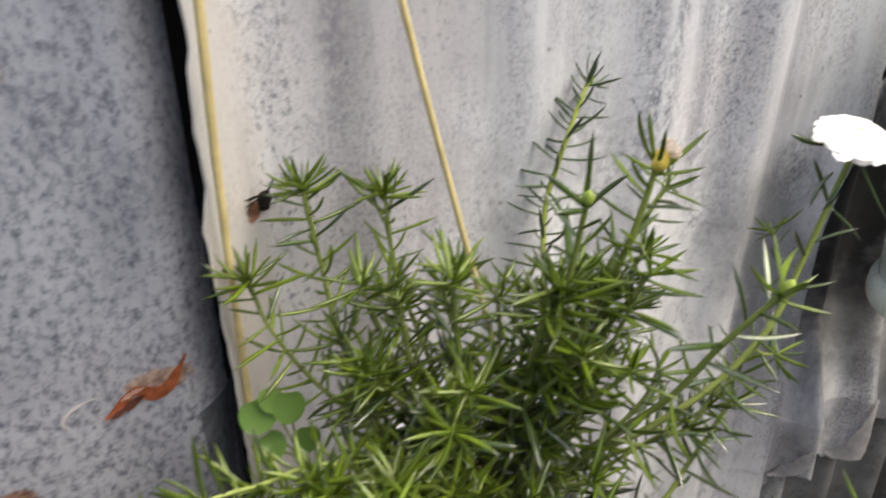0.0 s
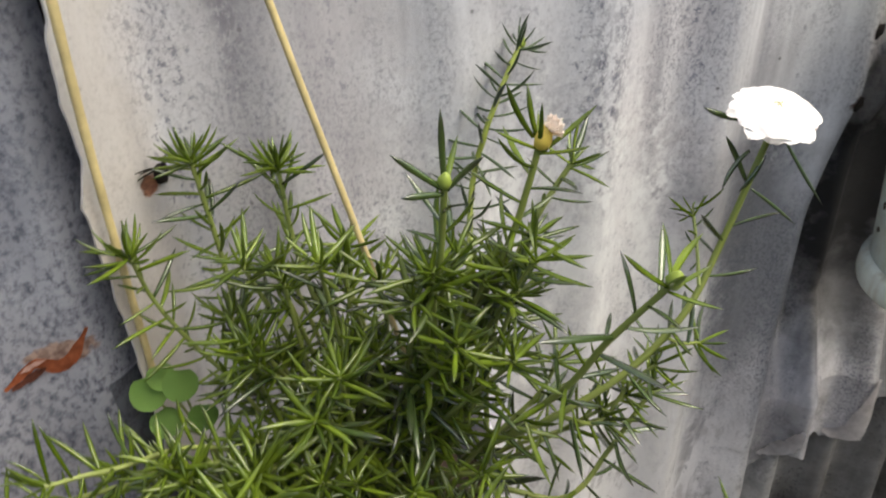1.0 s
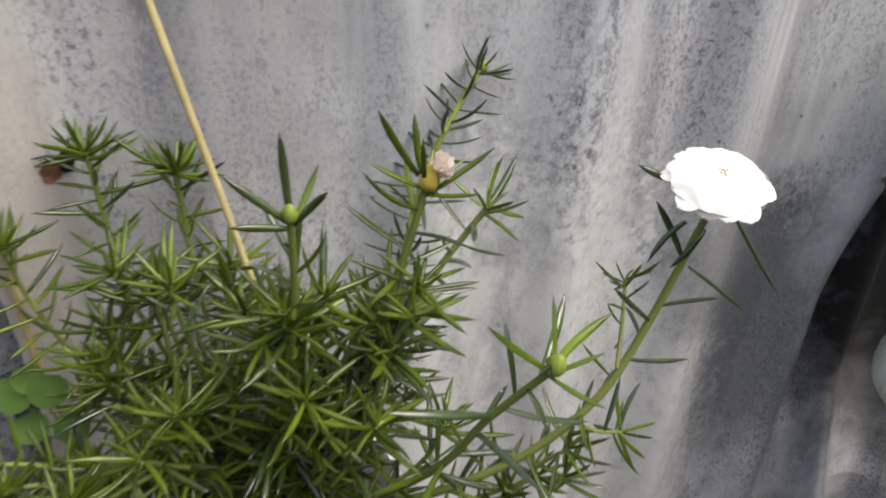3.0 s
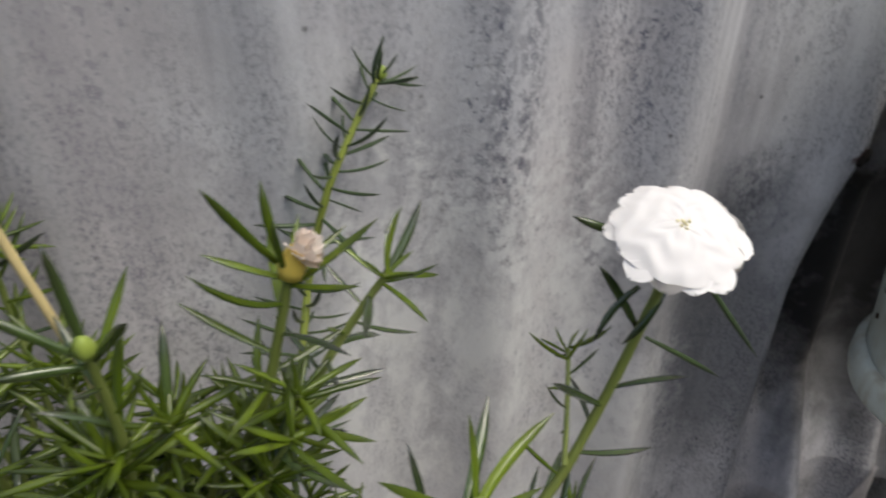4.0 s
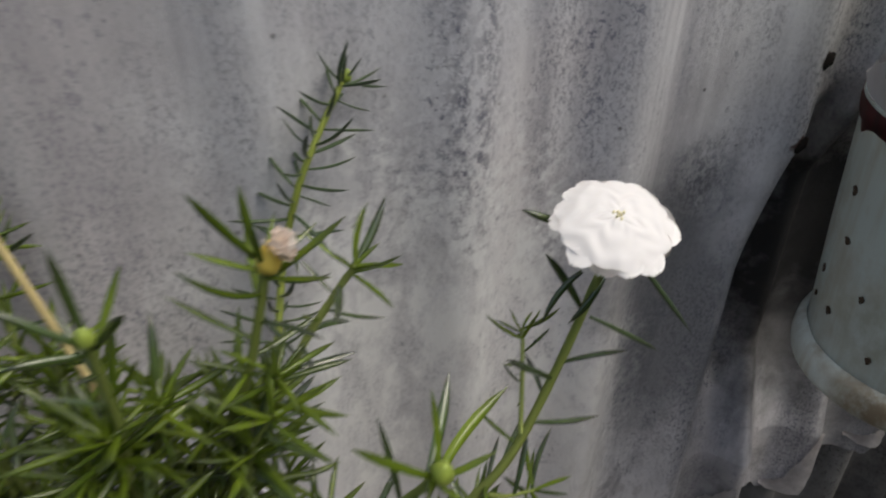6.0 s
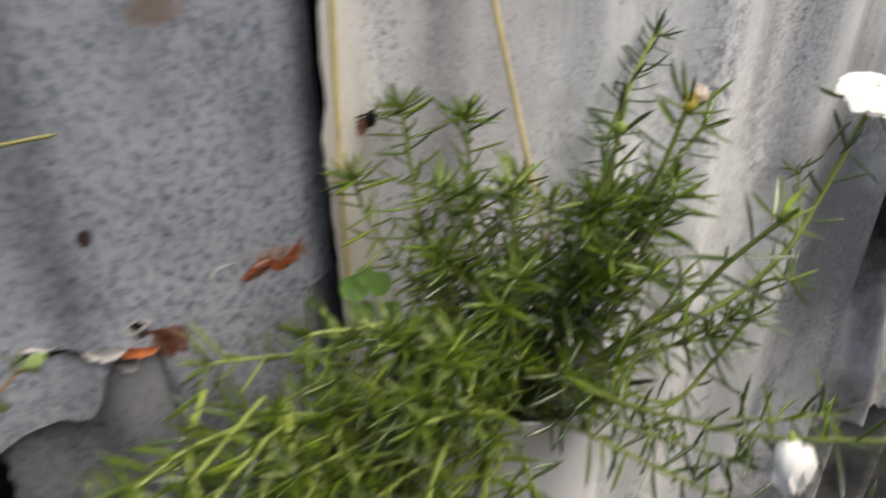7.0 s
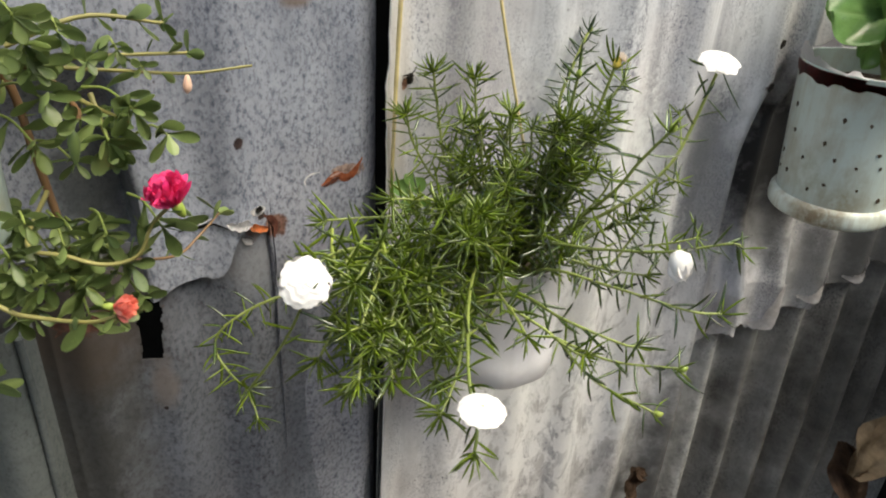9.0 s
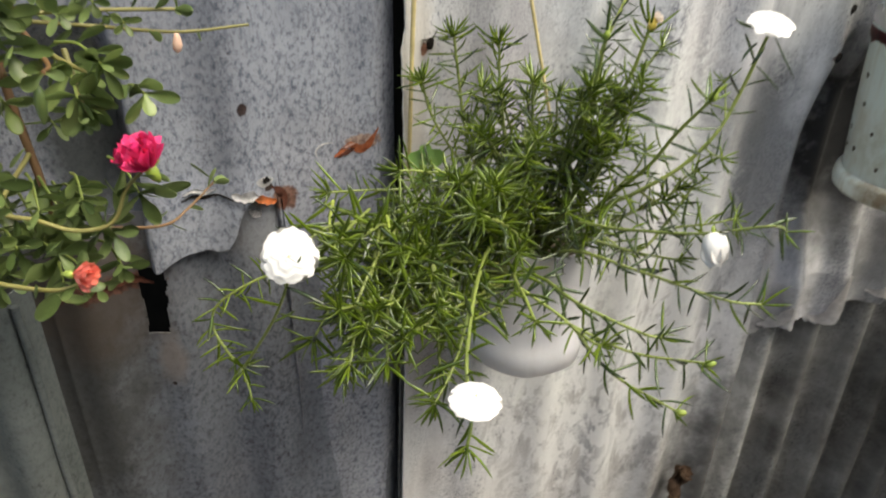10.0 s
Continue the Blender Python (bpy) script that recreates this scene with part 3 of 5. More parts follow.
scar("rust_flap", [(-0.071, 1.181), (-0.062, 1.186), (-0.054, 1.190), (-0.045, 1.184), (-0.037, 1.187), (-0.031, 1.195), (-0.025, 1.204)], 0.0034, M_rust, wall_left, 3, left_depth, "orange rusted scar in the sheet", 0.0006, curl=0.0003)
scar("rust_flap", [(-0.068, 1.180), (-0.058, 1.183), (-0.050, 1.186)], 0.0022, M_rust_dark, wall_left, 15, left_depth, "dark rust along the scar", 0.0014, curl=0.0003)
scar("bare_flap", [(-0.062, 1.188), (-0.056, 1.190), (-0.049, 1.191)], 0.0014, M_rust_pale, wall_left, 4, left_depth, "pale salmon flake on the scar", 0.0014, curl=0.0003)
scar("bare_flap", [(-0.088, 1.186), (-0.089, 1.192), (-0.083, 1.197), (-0.072, 1.197)], 0.0009, M_bare, wall_left, 16, left_depth, "thin pale scratch round the scar", 0.0006, curl=0.0003)
scar("rust_flap", [(-0.150, 1.164), (-0.143, 1.160), (-0.136, 1.155), (-0.129, 1.152)], 0.0034, M_rust_fresh, wall_left, 5, left_depth, "orange rusted flap of torn sheet", 0.003)
scar("rust_flap", [(-0.133, 1.167), (-0.126, 1.160), (-0.122, 1.150), (-0.124, 1.138)], 0.0030, M_rust_dark, wall_left, 6, left_depth, "dark rust at the torn rim", 0.001, curl=0.0003)
scar("rust_flap", [(-0.140, 1.178), (-0.137, 1.176), (-0.134, 1.174)], 0.0026, M_black, wall_left, 12, left_depth, "small dark nail hole", 0.0012)
scar("bare_flap", [(-0.146, 1.176), (-0.139, 1.174), (-0.131, 1.174)], 0.0042, M_bare, wall_left, 17, left_depth, "pale worn ring round the nail hole", 0.0004, curl=0.0003)
scar("crack", [(-0.214, 1.166), (-0.204, 1.169), (-0.195, 1.166), (-0.182, 1.168), (-0.168, 1.162)], 0.0013, M_black, wall_left, 13, left_depth, "dark crack in the sheet", 0.0008)
scar("bare_flap", [(-0.212, 1.171), (-0.203, 1.174), (-0.193, 1.171), (-0.183, 1.174)], 0.0016, M_bare, wall_left, 14, left_depth, "pale curled lip of the crack", 0.0016)
scar("bare_flap", [(-0.169, 1.169), (-0.160, 1.166), (-0.151, 1.166), (-0.145, 1.164)], 0.0046, M_bare, wall_left, 7, left_depth, "pale bent flap of torn sheet", 0.005)
scar("bare_flap", [(-0.156, 1.146), (-0.150, 1.142), (-0.146, 1.137)], 0.0040, M_bare, wall_left_low, 8, left_low_depth, "pale scraped metal", 0.001)
for k, (x, z, h, w) in enumerate(((0.598, 0.808, 0.030, 0.007), (0.698, 0.800, 0.075, 0.009), (0.803, 0.832, 0.045, 0.008), (0.905, 0.852, 0.030, 0.007))):
    scar("bare_flap", [(x - 0.030, z + 0.002), (x - 0.016, z + 0.001), (x - 0.004, z + 0.012), (x + 0.002, z + 0.5 * h + 0.006), (x + 0.008, z + h + 0.01)], w, M_bare, wall_right, 60 + k, right_depth, "pale bent end of a ridge", 0.0025)
scar("rust_flap", [(-0.300, 1.089), (-0.275, 1.092), (-0.250, 1.086)], 0.004, M_rust_dark, wall_left_low, 9, left_low_depth, "dark rust along the sheet's top")

# nail hole with dark fibres on the pale sheet
bm = bmesh.new()
bmesh.ops.create_icosphere(bm, subdivisions=2, radius=0.0058)
for v in bm.verts:
    v.co *= 1 + 0.5 * n3(*(v.co * 300))
    v.co.y *= 0.4
nail = thing("nail", (0.030, right_depth(0.03, 1.282), 1.282), "black rusted nail head with ragged fibres", "nail")
part("head", bm, M_black, nail, at=pose(0.030, right_depth(0.03, 1.282) - 0.001, 1.281))
rnd = random.Random(4)
for k in range(7):
    a = Vector((0.030, right_depth(0.03, 1.282) - 0.003, 1.283))
    b = a + Vector((rnd.uniform(-0.014, 0.008), rnd.uniform(-0.012, -0.003), rnd.uniform(-0.004, 0.018)))
    part("fibre", tube(bmesh.new(), spline([a, (a + b) / 2 + Vector((0.002, 0, 0.002)), b], 6), 0.0007, 0.0003, 5), M_black, nail)
for x, z in ((0.559, 1.288), (0.557, 1.230)):
    bm = bmesh.new()
    bmesh.ops.create_icosphere(bm, subdivisions=2, radius=0.005)
    for v in bm.verts:
        v.co *= 1 + 0.35 * n3(*(v.co * 400))
        v.co.y *= 0.5
        v.co.z *= 1.3
    ob = tagged(new("nail", mesh_of(bm, "nail")), "small rusty nail head in the pale sheet", "nail")
    ob.data.materials.append(M_black)
    ob.matrix_basis = pose(x, right_depth(x, z), z, 0, 25, 0)

# ---------------------------------------------------------------- straws


def straw(points, r0, r1, label):
    s = spline(points, 30)
    ob = part("dry_straw", tube(bmesh.new(), s, r0, r1, 8, True, 0.04), M_straw)
    return tagged(ob, label, "straw", "straws on the wall")


straw([(0.021, 0.353, 1.62), (0.0107, 0.352, 1.40), (0.0069, 0.3534, 1.30), (0.0045, 0.360, 1.152)], 0.0026, 0.0021, "long yellow dry straw hanging along the sheet edge")
straw([(0.052, 0.332, 1.60), (0.0953, 0.3272, 1.40), (0.121, 0.321, 1.29), (0.1505, 0.308, 1.166)], 0.0019, 0.0016, "thin yellow dry straw leaning into the plant")

# ---------------------------------------------------------------- plants


def needle(seed, length=0.022, width=0.00088, sides=6, rings=7):
    """A fleshy needle leaf along +y, bent towards +z."""
    rnd = random.Random(seed)
    bend, twist = rnd.uniform(-0.16, 0.34), rnd.uniform(-0.18, 0.18)
    bm = bmesh.new()
    loops = []
    for i in range(rings):
        t = i / (rings - 1)
        w = width * (0.55 + 1.1 * math.sin(math.pi * min(1, 0.12 + 0.66 * t)) ** 0.8) * (1 if t < 0.7 else max(0.06, 1 - ((t - 0.7) / 0.3) ** 1.8))
        c = Vector((twist * length * t * t, length * t, bend * length * t * t))
        loops.append([bm.verts.new(c + Vector((w * math.cos(a), 0, 0.72 * w * math.sin(a)))) for a in [2 * math.pi * k / sides for k in range(sides)]])
    for a, b in zip(loops, loops[1:]):
        for k in range(sides):
            bm.faces.new((a[k], a[(k + 1) % sides], b[(k + 1) % sides], b[k]))
    bm.faces.new(loops[0][::-1])
    bm.faces.new(loops[-1])
    me = mesh_of(bm, "leaf")
    me.attributes.new("tip", "FLOAT", "POINT").data.foreach_set("value", [min(1.0, max(0.0, v.co.y / length)) for v in me.vertices])
    return me


def paddle(seed, length=0.020, width=0.0048, ruffle=0.0, nl=8, nw=6, thick=0.0012):
    """A fleshy spoon-shaped leaf along +y."""
    rnd = random.Random(seed)
    bend = rnd.uniform(-0.12, 0.3)
    bm = bmesh.new()
    rows = []
    for i in range(nl + 1):
        t = math.sin(0.5 * math.pi * i / nl) ** 0.85
        if t > 0.62:
            w = width * (0.10 + 0.90 * math.sqrt(max(0.0, 1 - ((t - 0.62) / 0.38) ** 2)))
        else:
            w = width * (0.17 + 0.83 * (0.5 - 0.5 * math.cos(math.pi * t / 0.62)) ** 1.1)
        row = []
        for j in range(nw + 1):
            u = 2 * j / nw - 1
            z = bend * length * t * t + 0.16 * width * u * u + ruffle * math.sin(9 * t + 3 * u) * abs(u) * width
            row.append(bm.verts.new((u * w, length * t, z)))
        rows.append(row)
    for a, b in zip(rows, rows[1:]):
        for j in range(nw):
            bm.faces.new((a[j], a[j + 1], b[j + 1], b[j]))
    bmesh.ops.solidify(bm, geom=bm.faces[:], thickness=thick)
    return mesh_of(bm, "leaf")


OLD = [needle(40 + k, 0.0258 + 0.0016 * (k % 4), 0.00094) for k in range(10)]
for me in OLD:
    me.materials.append(M_leaf_old)
NEEDLES = [needle(k, 0.0262 + 0.0015 * (k % 4)) for k in range(12)]
SHORT = [needle(20 + k, 0.0250, 0.00072) for k in range(6)]
for me in NEEDLES:
    me.materials.append(M_leaf)
for me in SHORT:
    me.materials.append(M_leaf_pale)


class Plant:
    """Stems with leaves: the first leaves are parts of their stems, the rest one mesh of leaves."""

    def __init__(self, root, singles, leaf_mat):
        self.root, self.left, self.mat = root, singles, leaf_mat
        self.rest, self.wet = {}, []

    def leaf(self, stem, me, m):
        self.wet.append(m)
        if self.left > 0:
            self.left -= 1
            ob = new("leaf", me)
            ob.parent = stem
            ob.matrix_basis = m
            return
        verts, faces, tips = self.rest.setdefault(me.materials[0].name, ([], [], []))
        base = len(verts)
        verts += [m @ v.co for v in me.vertices]
        top = max(v.co.y for v in me.vertices)
        tips += [max(0.0, v.co.y / top) for v in me.vertices]
        faces += [tuple(base + k for k in p.vertices) for p in me.polygons]

    def finish(self, label):
        for kind, (verts, faces, tips) in self.rest.items():
            me = bpy.data.meshes.new("leaves")
            me.from_pydata(verts, [], faces)
            me.polygons.foreach_set("use_smooth", [True] * len(me.polygons))
            me.attributes.new("tip", "FLOAT", "POINT").data.foreach_set("value", tips)
            tagged(part("leaves", me, bpy.data.materials[kind], self.root, label), kind="stuff")


def needle_stem(plant, pts, seed, bare=0.15, every=0.0052, rosette=9, r=(0.0018, 0.0012), leaves=None, mat=None, spread=(88, 66), size=1.0, old=0.2, droop=0.0, end=1.0):
    rnd = random.Random(seed)
    n = max(12, 6 * len(pts))
    s = spline(pts, n)
    stem = part("stem", tube(bmesh.new(), s, r[0] * 0.85, r[1] * 0.85, 7, True, 0.05), mat or M_stem, plant.root)
    total = sum((b - a).length for a, b in zip(s, s[1:]))
    aged = OLD if leaves is None else leaves
    leaves = leaves or NEEDLES
    run, k, nxt = 0.0, 0, bare * total
    for a, b in zip(s, s[1:]):
        seg = (b - a).length
        t = (b - a).normalized()
        while nxt <= min(run + seg, end * total):
            p = a.lerp(b, (nxt - run) / seg)
            az = k * 2.4 + rnd.uniform(-0.5, 0.5)
            u = t.orthogonal().normalized()
            w = t.cross(u)
            out = math.cos(az) * u + math.sin(az) * w
            f = nxt / total
            ang = radians(spread[0] + (spread[1] - spread[0]) * f ** 2 + rnd.uniform(-24, 18))
            d = math.cos(ang) * t + math.sin(ang) * out + Vector((0, 0, rnd.uniform(-0.15, 0.12) - droop))
            sc = size * rnd.uniform(0.68, 1.2)
            plant.leaf(stem, rnd.choice(aged if rnd.random() < old else leaves), Matrix.LocRotScale(p + out * r[1] * 0.6, frame_at(d, t).to_quaternion(), (sc, sc, sc)))
            k += 1
            nxt += every * rnd.uniform(0.7, 1.3)
        run += seg
    t = (s[-1] - s[-2]).normalized()
    u = t.orthogonal().normalized()
    w = t.cross(u)
    for i in range(rosette):
        az = i * 2.4 + rnd.uniform(-0.3, 0.3)
        ang = radians(16 + 74 * (1 - i / max(1, rosette)) ** 0.8 + rnd.uniform(-9, 9))
        out = math.cos(az) * u + math.sin(az) * w
        d = math.cos(ang) * t + math.sin(ang) * out
        sc = size * rnd.uniform(0.7, 1.1) * (0.7 + 0.3 * (1 - i / max(1, rosette)))
        plant.leaf(stem, rnd.choice(leaves), Matrix.LocRotScale(s[-1] - t * 0.002 * (i % 3), frame_at(d, t).to_quaternion(), (sc, sc, sc)))
    return stem


def petal_mesh(seed, length, width, cup, mat, fold=0.02):
    rnd = random.Random(seed)
    bm = bmesh.new()
    nl, nw = 9, 8
    ph = rnd.uniform(0, 6)
    rows = []
    for i in range(nl + 1):
        t = i / nl
        w = width * (0.22 + 0.78 * math.sin(math.pi * 0.5 * min(1, t * 1.25)))
        if t > 0.5:
            w *= math.sqrt(max(0.10, 1 - ((t - 0.5) / 0.51) ** 3))
        row = []
        for j in range(nw + 1):
            u = 2 * j / nw - 1
            edge = t ** 3 * (0.03 * math.sin(5 * u + ph) - 0.10 * u * u + 0.012 * math.sin(11 * u + ph * 2))
            wave = t * t * 0.022 * math.sin(4.2 * u + ph) * length
            row.append(bm.verts.new((u * w * (1 - 0.12 * t ** 6), length * (t + edge), cup * length * t * t + fold * width * u * u * t + wave)))
        rows.append(row)
    for a, b in zip(rows, rows[1:]):
        for j in range(nw):
            bm.faces.new((a[j], a[j + 1], b[j + 1], b[j]))
    bmesh.ops.solidify(bm, geom=bm.faces[:], thickness=0.00012)
    me = mesh_of(bm, "petal")
    me.materials.append(mat)
    return me


def scale_petal(seed, radius, reach, wide, mat, lift):
    """A rounded petal that lies on the flower's dome, its rim a little raised and wavy."""
    rnd = random.Random(seed)
    ph, long_ = rnd.uniform(0, 6), rnd.uniform(0.91, 1.06)
    bm = bmesh.new()
    rows = []
    for i in range(11):
        t = math.sin(0.5 * math.pi * i / 10)
        w = wide * (0.5 + 0.5 * math.sin(0.5 * math.pi * min(1, t / 0.55)))
        if t > 0.55:
            w *= math.sqrt(max(0.03, 1 - ((t - 0.55) / 0.455) ** 2.2))
        row = []
        for j in range(9):
            u = j / 4 - 1
            y = max(0.0, reach - 0.46) + (reach * long_ - max(0.0, reach - 0.46)) * (t + 0.045 * t ** 3 * math.sin(7 * u + ph))
            q = math.hypot(u * w, y)
            z = 0.25 * (1 - q ** 2.3) + lift + 0.006 + 0.016 * t * t + 0.010 * t * t * math.sin(5 * u + 2 * ph)
            row.append(bm.verts.new((radius * u * w, radius * y, radius * z)))
        rows.append(row)
    for a, b in zip(rows, rows[1:]):
        for j in range(8):
            bm.faces.new((a[j], a[j + 1], b[j + 1], b[j]))
    bmesh.ops.solidify(bm, geom=bm.faces[:], thickness=0.00010)
    me = mesh_of(bm, "petal")
    me.materials.append(mat)
    return me


def ruffled_head(seed, radius):
    """The packed inner petals: a soft uneven dome with a scalloped rim."""
    rnd = random.Random(seed)
    pa, pb, pc = [rnd.uniform(0, 6.3) for _ in range(3)]
    bm = bmesh.new()
    rows = []
    for i in range(58):
        q = 0.02 + 0.98 * i / 57
        row = []
        for k in range(120):
            a = 2 * math.pi * k / 120
            x, y = math.cos(a) * q, math.sin(a) * q
            z = 0.25 * (1 - q ** 2.3) + 0.020 * n3(x * 4, y * 4, pc) + 0.013 * min(1.0, 3 * q) * math.sin(17 * q + 1.5 * math.sin(5 * a + pb) + 0.8 * math.sin(8 * a + pa))
            r = q * (1 + q ** 5 * (0.045 * abs(math.sin(6.5 * a + pa)) + 0.03 * n3(x * 5, y * 5, pb) - 0.02))
            row.append(bm.verts.new((radius * r * math.cos(a), radius * r * math.sin(a), radius * z)))
        rows.append(row)
    rows.append([bm.verts.new((v.co.x * 0.9, v.co.y * 0.9, -0.06 * radius)) for v in rows[-1]])
    for a, b in zip(rows, rows[1:]):
        for k in range(120):
            bm.faces.new((a[k], b[k], b[(k + 1) % 120], a[(k + 1) % 120]))
    bm.faces.new(rows[0][::-1])
    return bm


DOUBLE = ((15, 1.05, 0.27, -0.070),)


def flower(plant, at, facing, radius, mat, centre, seed, rings=DOUBLE, label="", up=Vector((0, 0, 1)), broad_petals=0.55, cup_size=1.0):
    """A double flower: rings of wavy petals over a low dome, on a green cup."""
    rnd = random.Random(seed)
    m = Matrix.Translation(at) @ frame_at(facing, up).to_4x4() @ pose(0, 0, 0, -90)
    cup = lathe([(0.0012 * cup_size, -0.009 * cup_size), (0.0026 * cup_size, -0.007 * cup_size), (0.0034 * cup_size, -0.004 * cup_size), (0.0036 * cup_size, -0.001), (0.0020, 0.0005)], 12)
    head = part("flower", cup, M_bud, plant.root, label)
    head.matrix_basis = m
    head.matrix_parent_inverse = plant.root.matrix_basis.inverted()
    if rings is DOUBLE:
        part("petal_head", ruffled_head(seed, radius * 0.95), mat, head, "tight whorls of white petals")
        for layer, (count, reach, wide, drop) in enumerate(rings):
            kinds = [scale_petal(seed * 31 + layer * 7 + k, radius, reach, wide, mat, drop + 0.006 * (k % 2)) for k in range(5)]
            for i in range(count):
                part("petal", kinds[i % 5], mat, head, "", pose(0, 0, 0, 0, 0, 360 * (i + rnd.uniform(-0.2, 0.2)) / count + layer * 17) @ pose(0, 0, 0, 0, 5, 0))
    else:
        for layer, (count, reach, tilt) in enumerate(rings):
            kinds = [petal_mesh(seed * 31 + count * 7 + k + int(reach * 100), radius * reach, radius * reach * broad_petals, 0.04, mat) for k in range(3)]
            for i in range(count):
                a = 360 * (i + rnd.uniform(-0.2, 0.2)) / count + layer * 11
                part("petal", kinds[i % 3], mat, head, "", pose(0, 0, radius * (0.036 * layer + 0.014 * (i % 2)), 0, 0, a) @ pose(0, 0, 0, tilt + rnd.uniform(-3, 3), rnd.uniform(-4, 4), 0))
    bm = bmesh.new()
    for i in range(7):
        a, q = i * 2.4, 0.0008 * math.sqrt(i)
        bmesh.ops.create_icosphere(bm, subdivisions=1, radius=0.0006, matrix=Matrix.Translation((q * math.cos(a), q * math.sin(a), radius * 0.262 + 0.0004 * math.cos(i * 1.7))))
    part("stamens", bm, centre, head, "pale yellow stamens")
    return head


def frilled_petal(seed, length, width, mat):
    """A broad petal along +y with a frilled, crumpled outer edge."""
    rnd = random.Random(seed)
    ph, ps = rnd.uniform(0, 6), rnd.uniform(0, 6)
    bm = bmesh.new()
    rows = []
    for i in range(10):
        t = i / 9
        w = width * (0.20 + 0.80 * math.sin(0.5 * math.pi * t) ** 1.2)
        row = []
        for j in range(15):
            u = j / 7 - 1
            y = length * t * (1 - 0.16 * u * u * t) + length * t ** 4 * (0.05 * math.sin(9 * u + ph) + 0.03 * math.sin(17 * u + ps))
            z = length * (0.10 * t * t + t ** 2.2 * (0.085 * math.sin(6.5 * u + ph) + 0.04 * math.sin(13 * u + ps)))
            row.append(bm.verts.new((u * w, y, z)))
        rows.append(row)
    for a, b in zip(rows, rows[1:]):
        for j in range(14):
            bm.faces.new((a[j], a[j + 1], b[j + 1], b[j]))
    bmesh.ops.solidify(bm, geom=bm.faces[:], thickness=0.00015)
    me = mesh_of(bm, "petal")
    me.materials.append(mat)
    return me


def frilled_flower(plant, at, facing, radius, mat, seed, count, label, wide=62):
    """A double flower of crumpled petals that fan out of a green cup."""
    rnd = random.Random(seed)
    head = part("flower", lathe([(0.06 * radius, -0.40 * radius), (0.13 * radius, -0.28 * radius), (0.18 * radius, -0.08 * radius), (0.18 * radius, 0.10 * radius), (0.10 * radius, 0.18 * radius)], 12), M_bud, plant.root, label)
    head.matrix_basis = Matrix.Translation(at) @ frame_at(facing, Vector((0, 0, 1))).to_4x4() @ pose(0, 0, 0, -90)
    head.matrix_parent_inverse = plant.root.matrix_basis.inverted()
    kinds = [frilled_petal(seed * 17 + k, radius * (0.86 + 0.07 * (k % 4)), radius * (0.42 + 0.05 * (k % 3)), mat) for k in range(7)]
    for i in range(count):
        f = (i + 0.5) / count
        part("petal", kinds[i % 7], mat, head, "", pose(0, 0, 0.002, 0, 0, i * 137.5 + rnd.uniform(-14, 14)) @ pose(0, 0, 0, 90 - wide * f ** 0.6 + rnd.uniform(-6, 6), rnd.uniform(-14, 14), 0))
    return head


def bud(plant, at, facing, length, mat, seed, label="", fat=1.0):
    bm = lathe([(0.0008, 0), (length * 0.30 * fat, length * 0.15), (length * 0.38 * fat, length * 0.42), (length * 0.28 * fat, length * 0.75), (length * 0.10, length * 0.97), (0.0003, length)], 10, 0.25)
    ob = part("bud", bm, mat, plant.root, label)
    ob.matrix_basis = Matrix.Translation(at) @ frame_at(facing, Vector((0.3, 0.1, 1))).to_4x4() @ pose(0, 0, 0, -90) @ pose(0, 0, 0, 0, 0, 47 * seed)
    return ob


# --- white plastic pot of the moss rose
POT = Vector((0.132, 0.322, 0.952))
pot = thing("plant_pot", POT, "white plastic pot hung on the wall under the moss rose", "plant pot")
outer = [(0.0630, 0.0), (0.0665, 0.004), (0.0675, 0.030), (0.0662, 0.033), (0.0660, 0.060), (0.0660, 0.100), (0.0665, 0.142), (0.0685, 0.147), (0.0685, 0.153)]
inner = [(0.0660, 0.153), (0.0645, 0.140), (0.0640, 0.100), (0.0630, 0.012)]
part("body", lathe(outer + inner, 56, 0.03), M_pot, pot, at=Matrix.Translation(POT))
bm = lathe([(0.058, 0.080), (0.0635, 0.108), (0.0635, 0.116), (0.03, 0.121), (0.004, 0.122)], 40, 0.08)
part("soil", bm, M_soil, pot, "dark damp soil", Matrix.Translation(POT))

# --- moss rose
ROOT = Vector((0.125, 0.305, 1.055))
rose = Plant(thing("moss_rose", ROOT, "bushy moss rose with green needle leaves and white double flowers", "plant"), 300, M_leaf)
P0 = (0.125, 0.305, 1.053)
# stems that rise to the right: crown flower, green bud, side shoots
crown_stem = needle_stem(rose, [P0, (0.175, 0.280, 1.136), (0.212, 0.265, 1.166), (0.250, 0.260, 1.192), (0.280, 0.260, 1.224), (0.300, 0.267, 1.260), (0.317, 0.269, 1.316)], 1, 0.3, 0.0105, 0, (0.0028, 0.0019), size=1.05, old=0.7, end=0.86)
needle_stem(rose, [(0.288, 0.262, 1.240), (0.292, 0.275, 1.255), (0.296, 0.289, 1.268)], 2, 0.3, 0.006, 9, (0.0012, 0.001), size=0.62, old=0.7)
needle_stem(rose, [(0.270, 0.260, 1.214), (0.283, 0.262, 1.204), (0.2985, 0.267, 1.197)], 3, 0.2, 0.005, 8, (0.0012, 0.001), size=0.85, old=0.7)
needle_stem(rose, [P0, (0.175, 0.280, 1.139), (0.211, 0.250, 1.199), (0.228, 0.238, 1.237), (0.2475, 0.2255, 1.272)], 4, 0.35, 0.0078, 6, (0.0026, 0.0018), size=1.2, old=0.7)
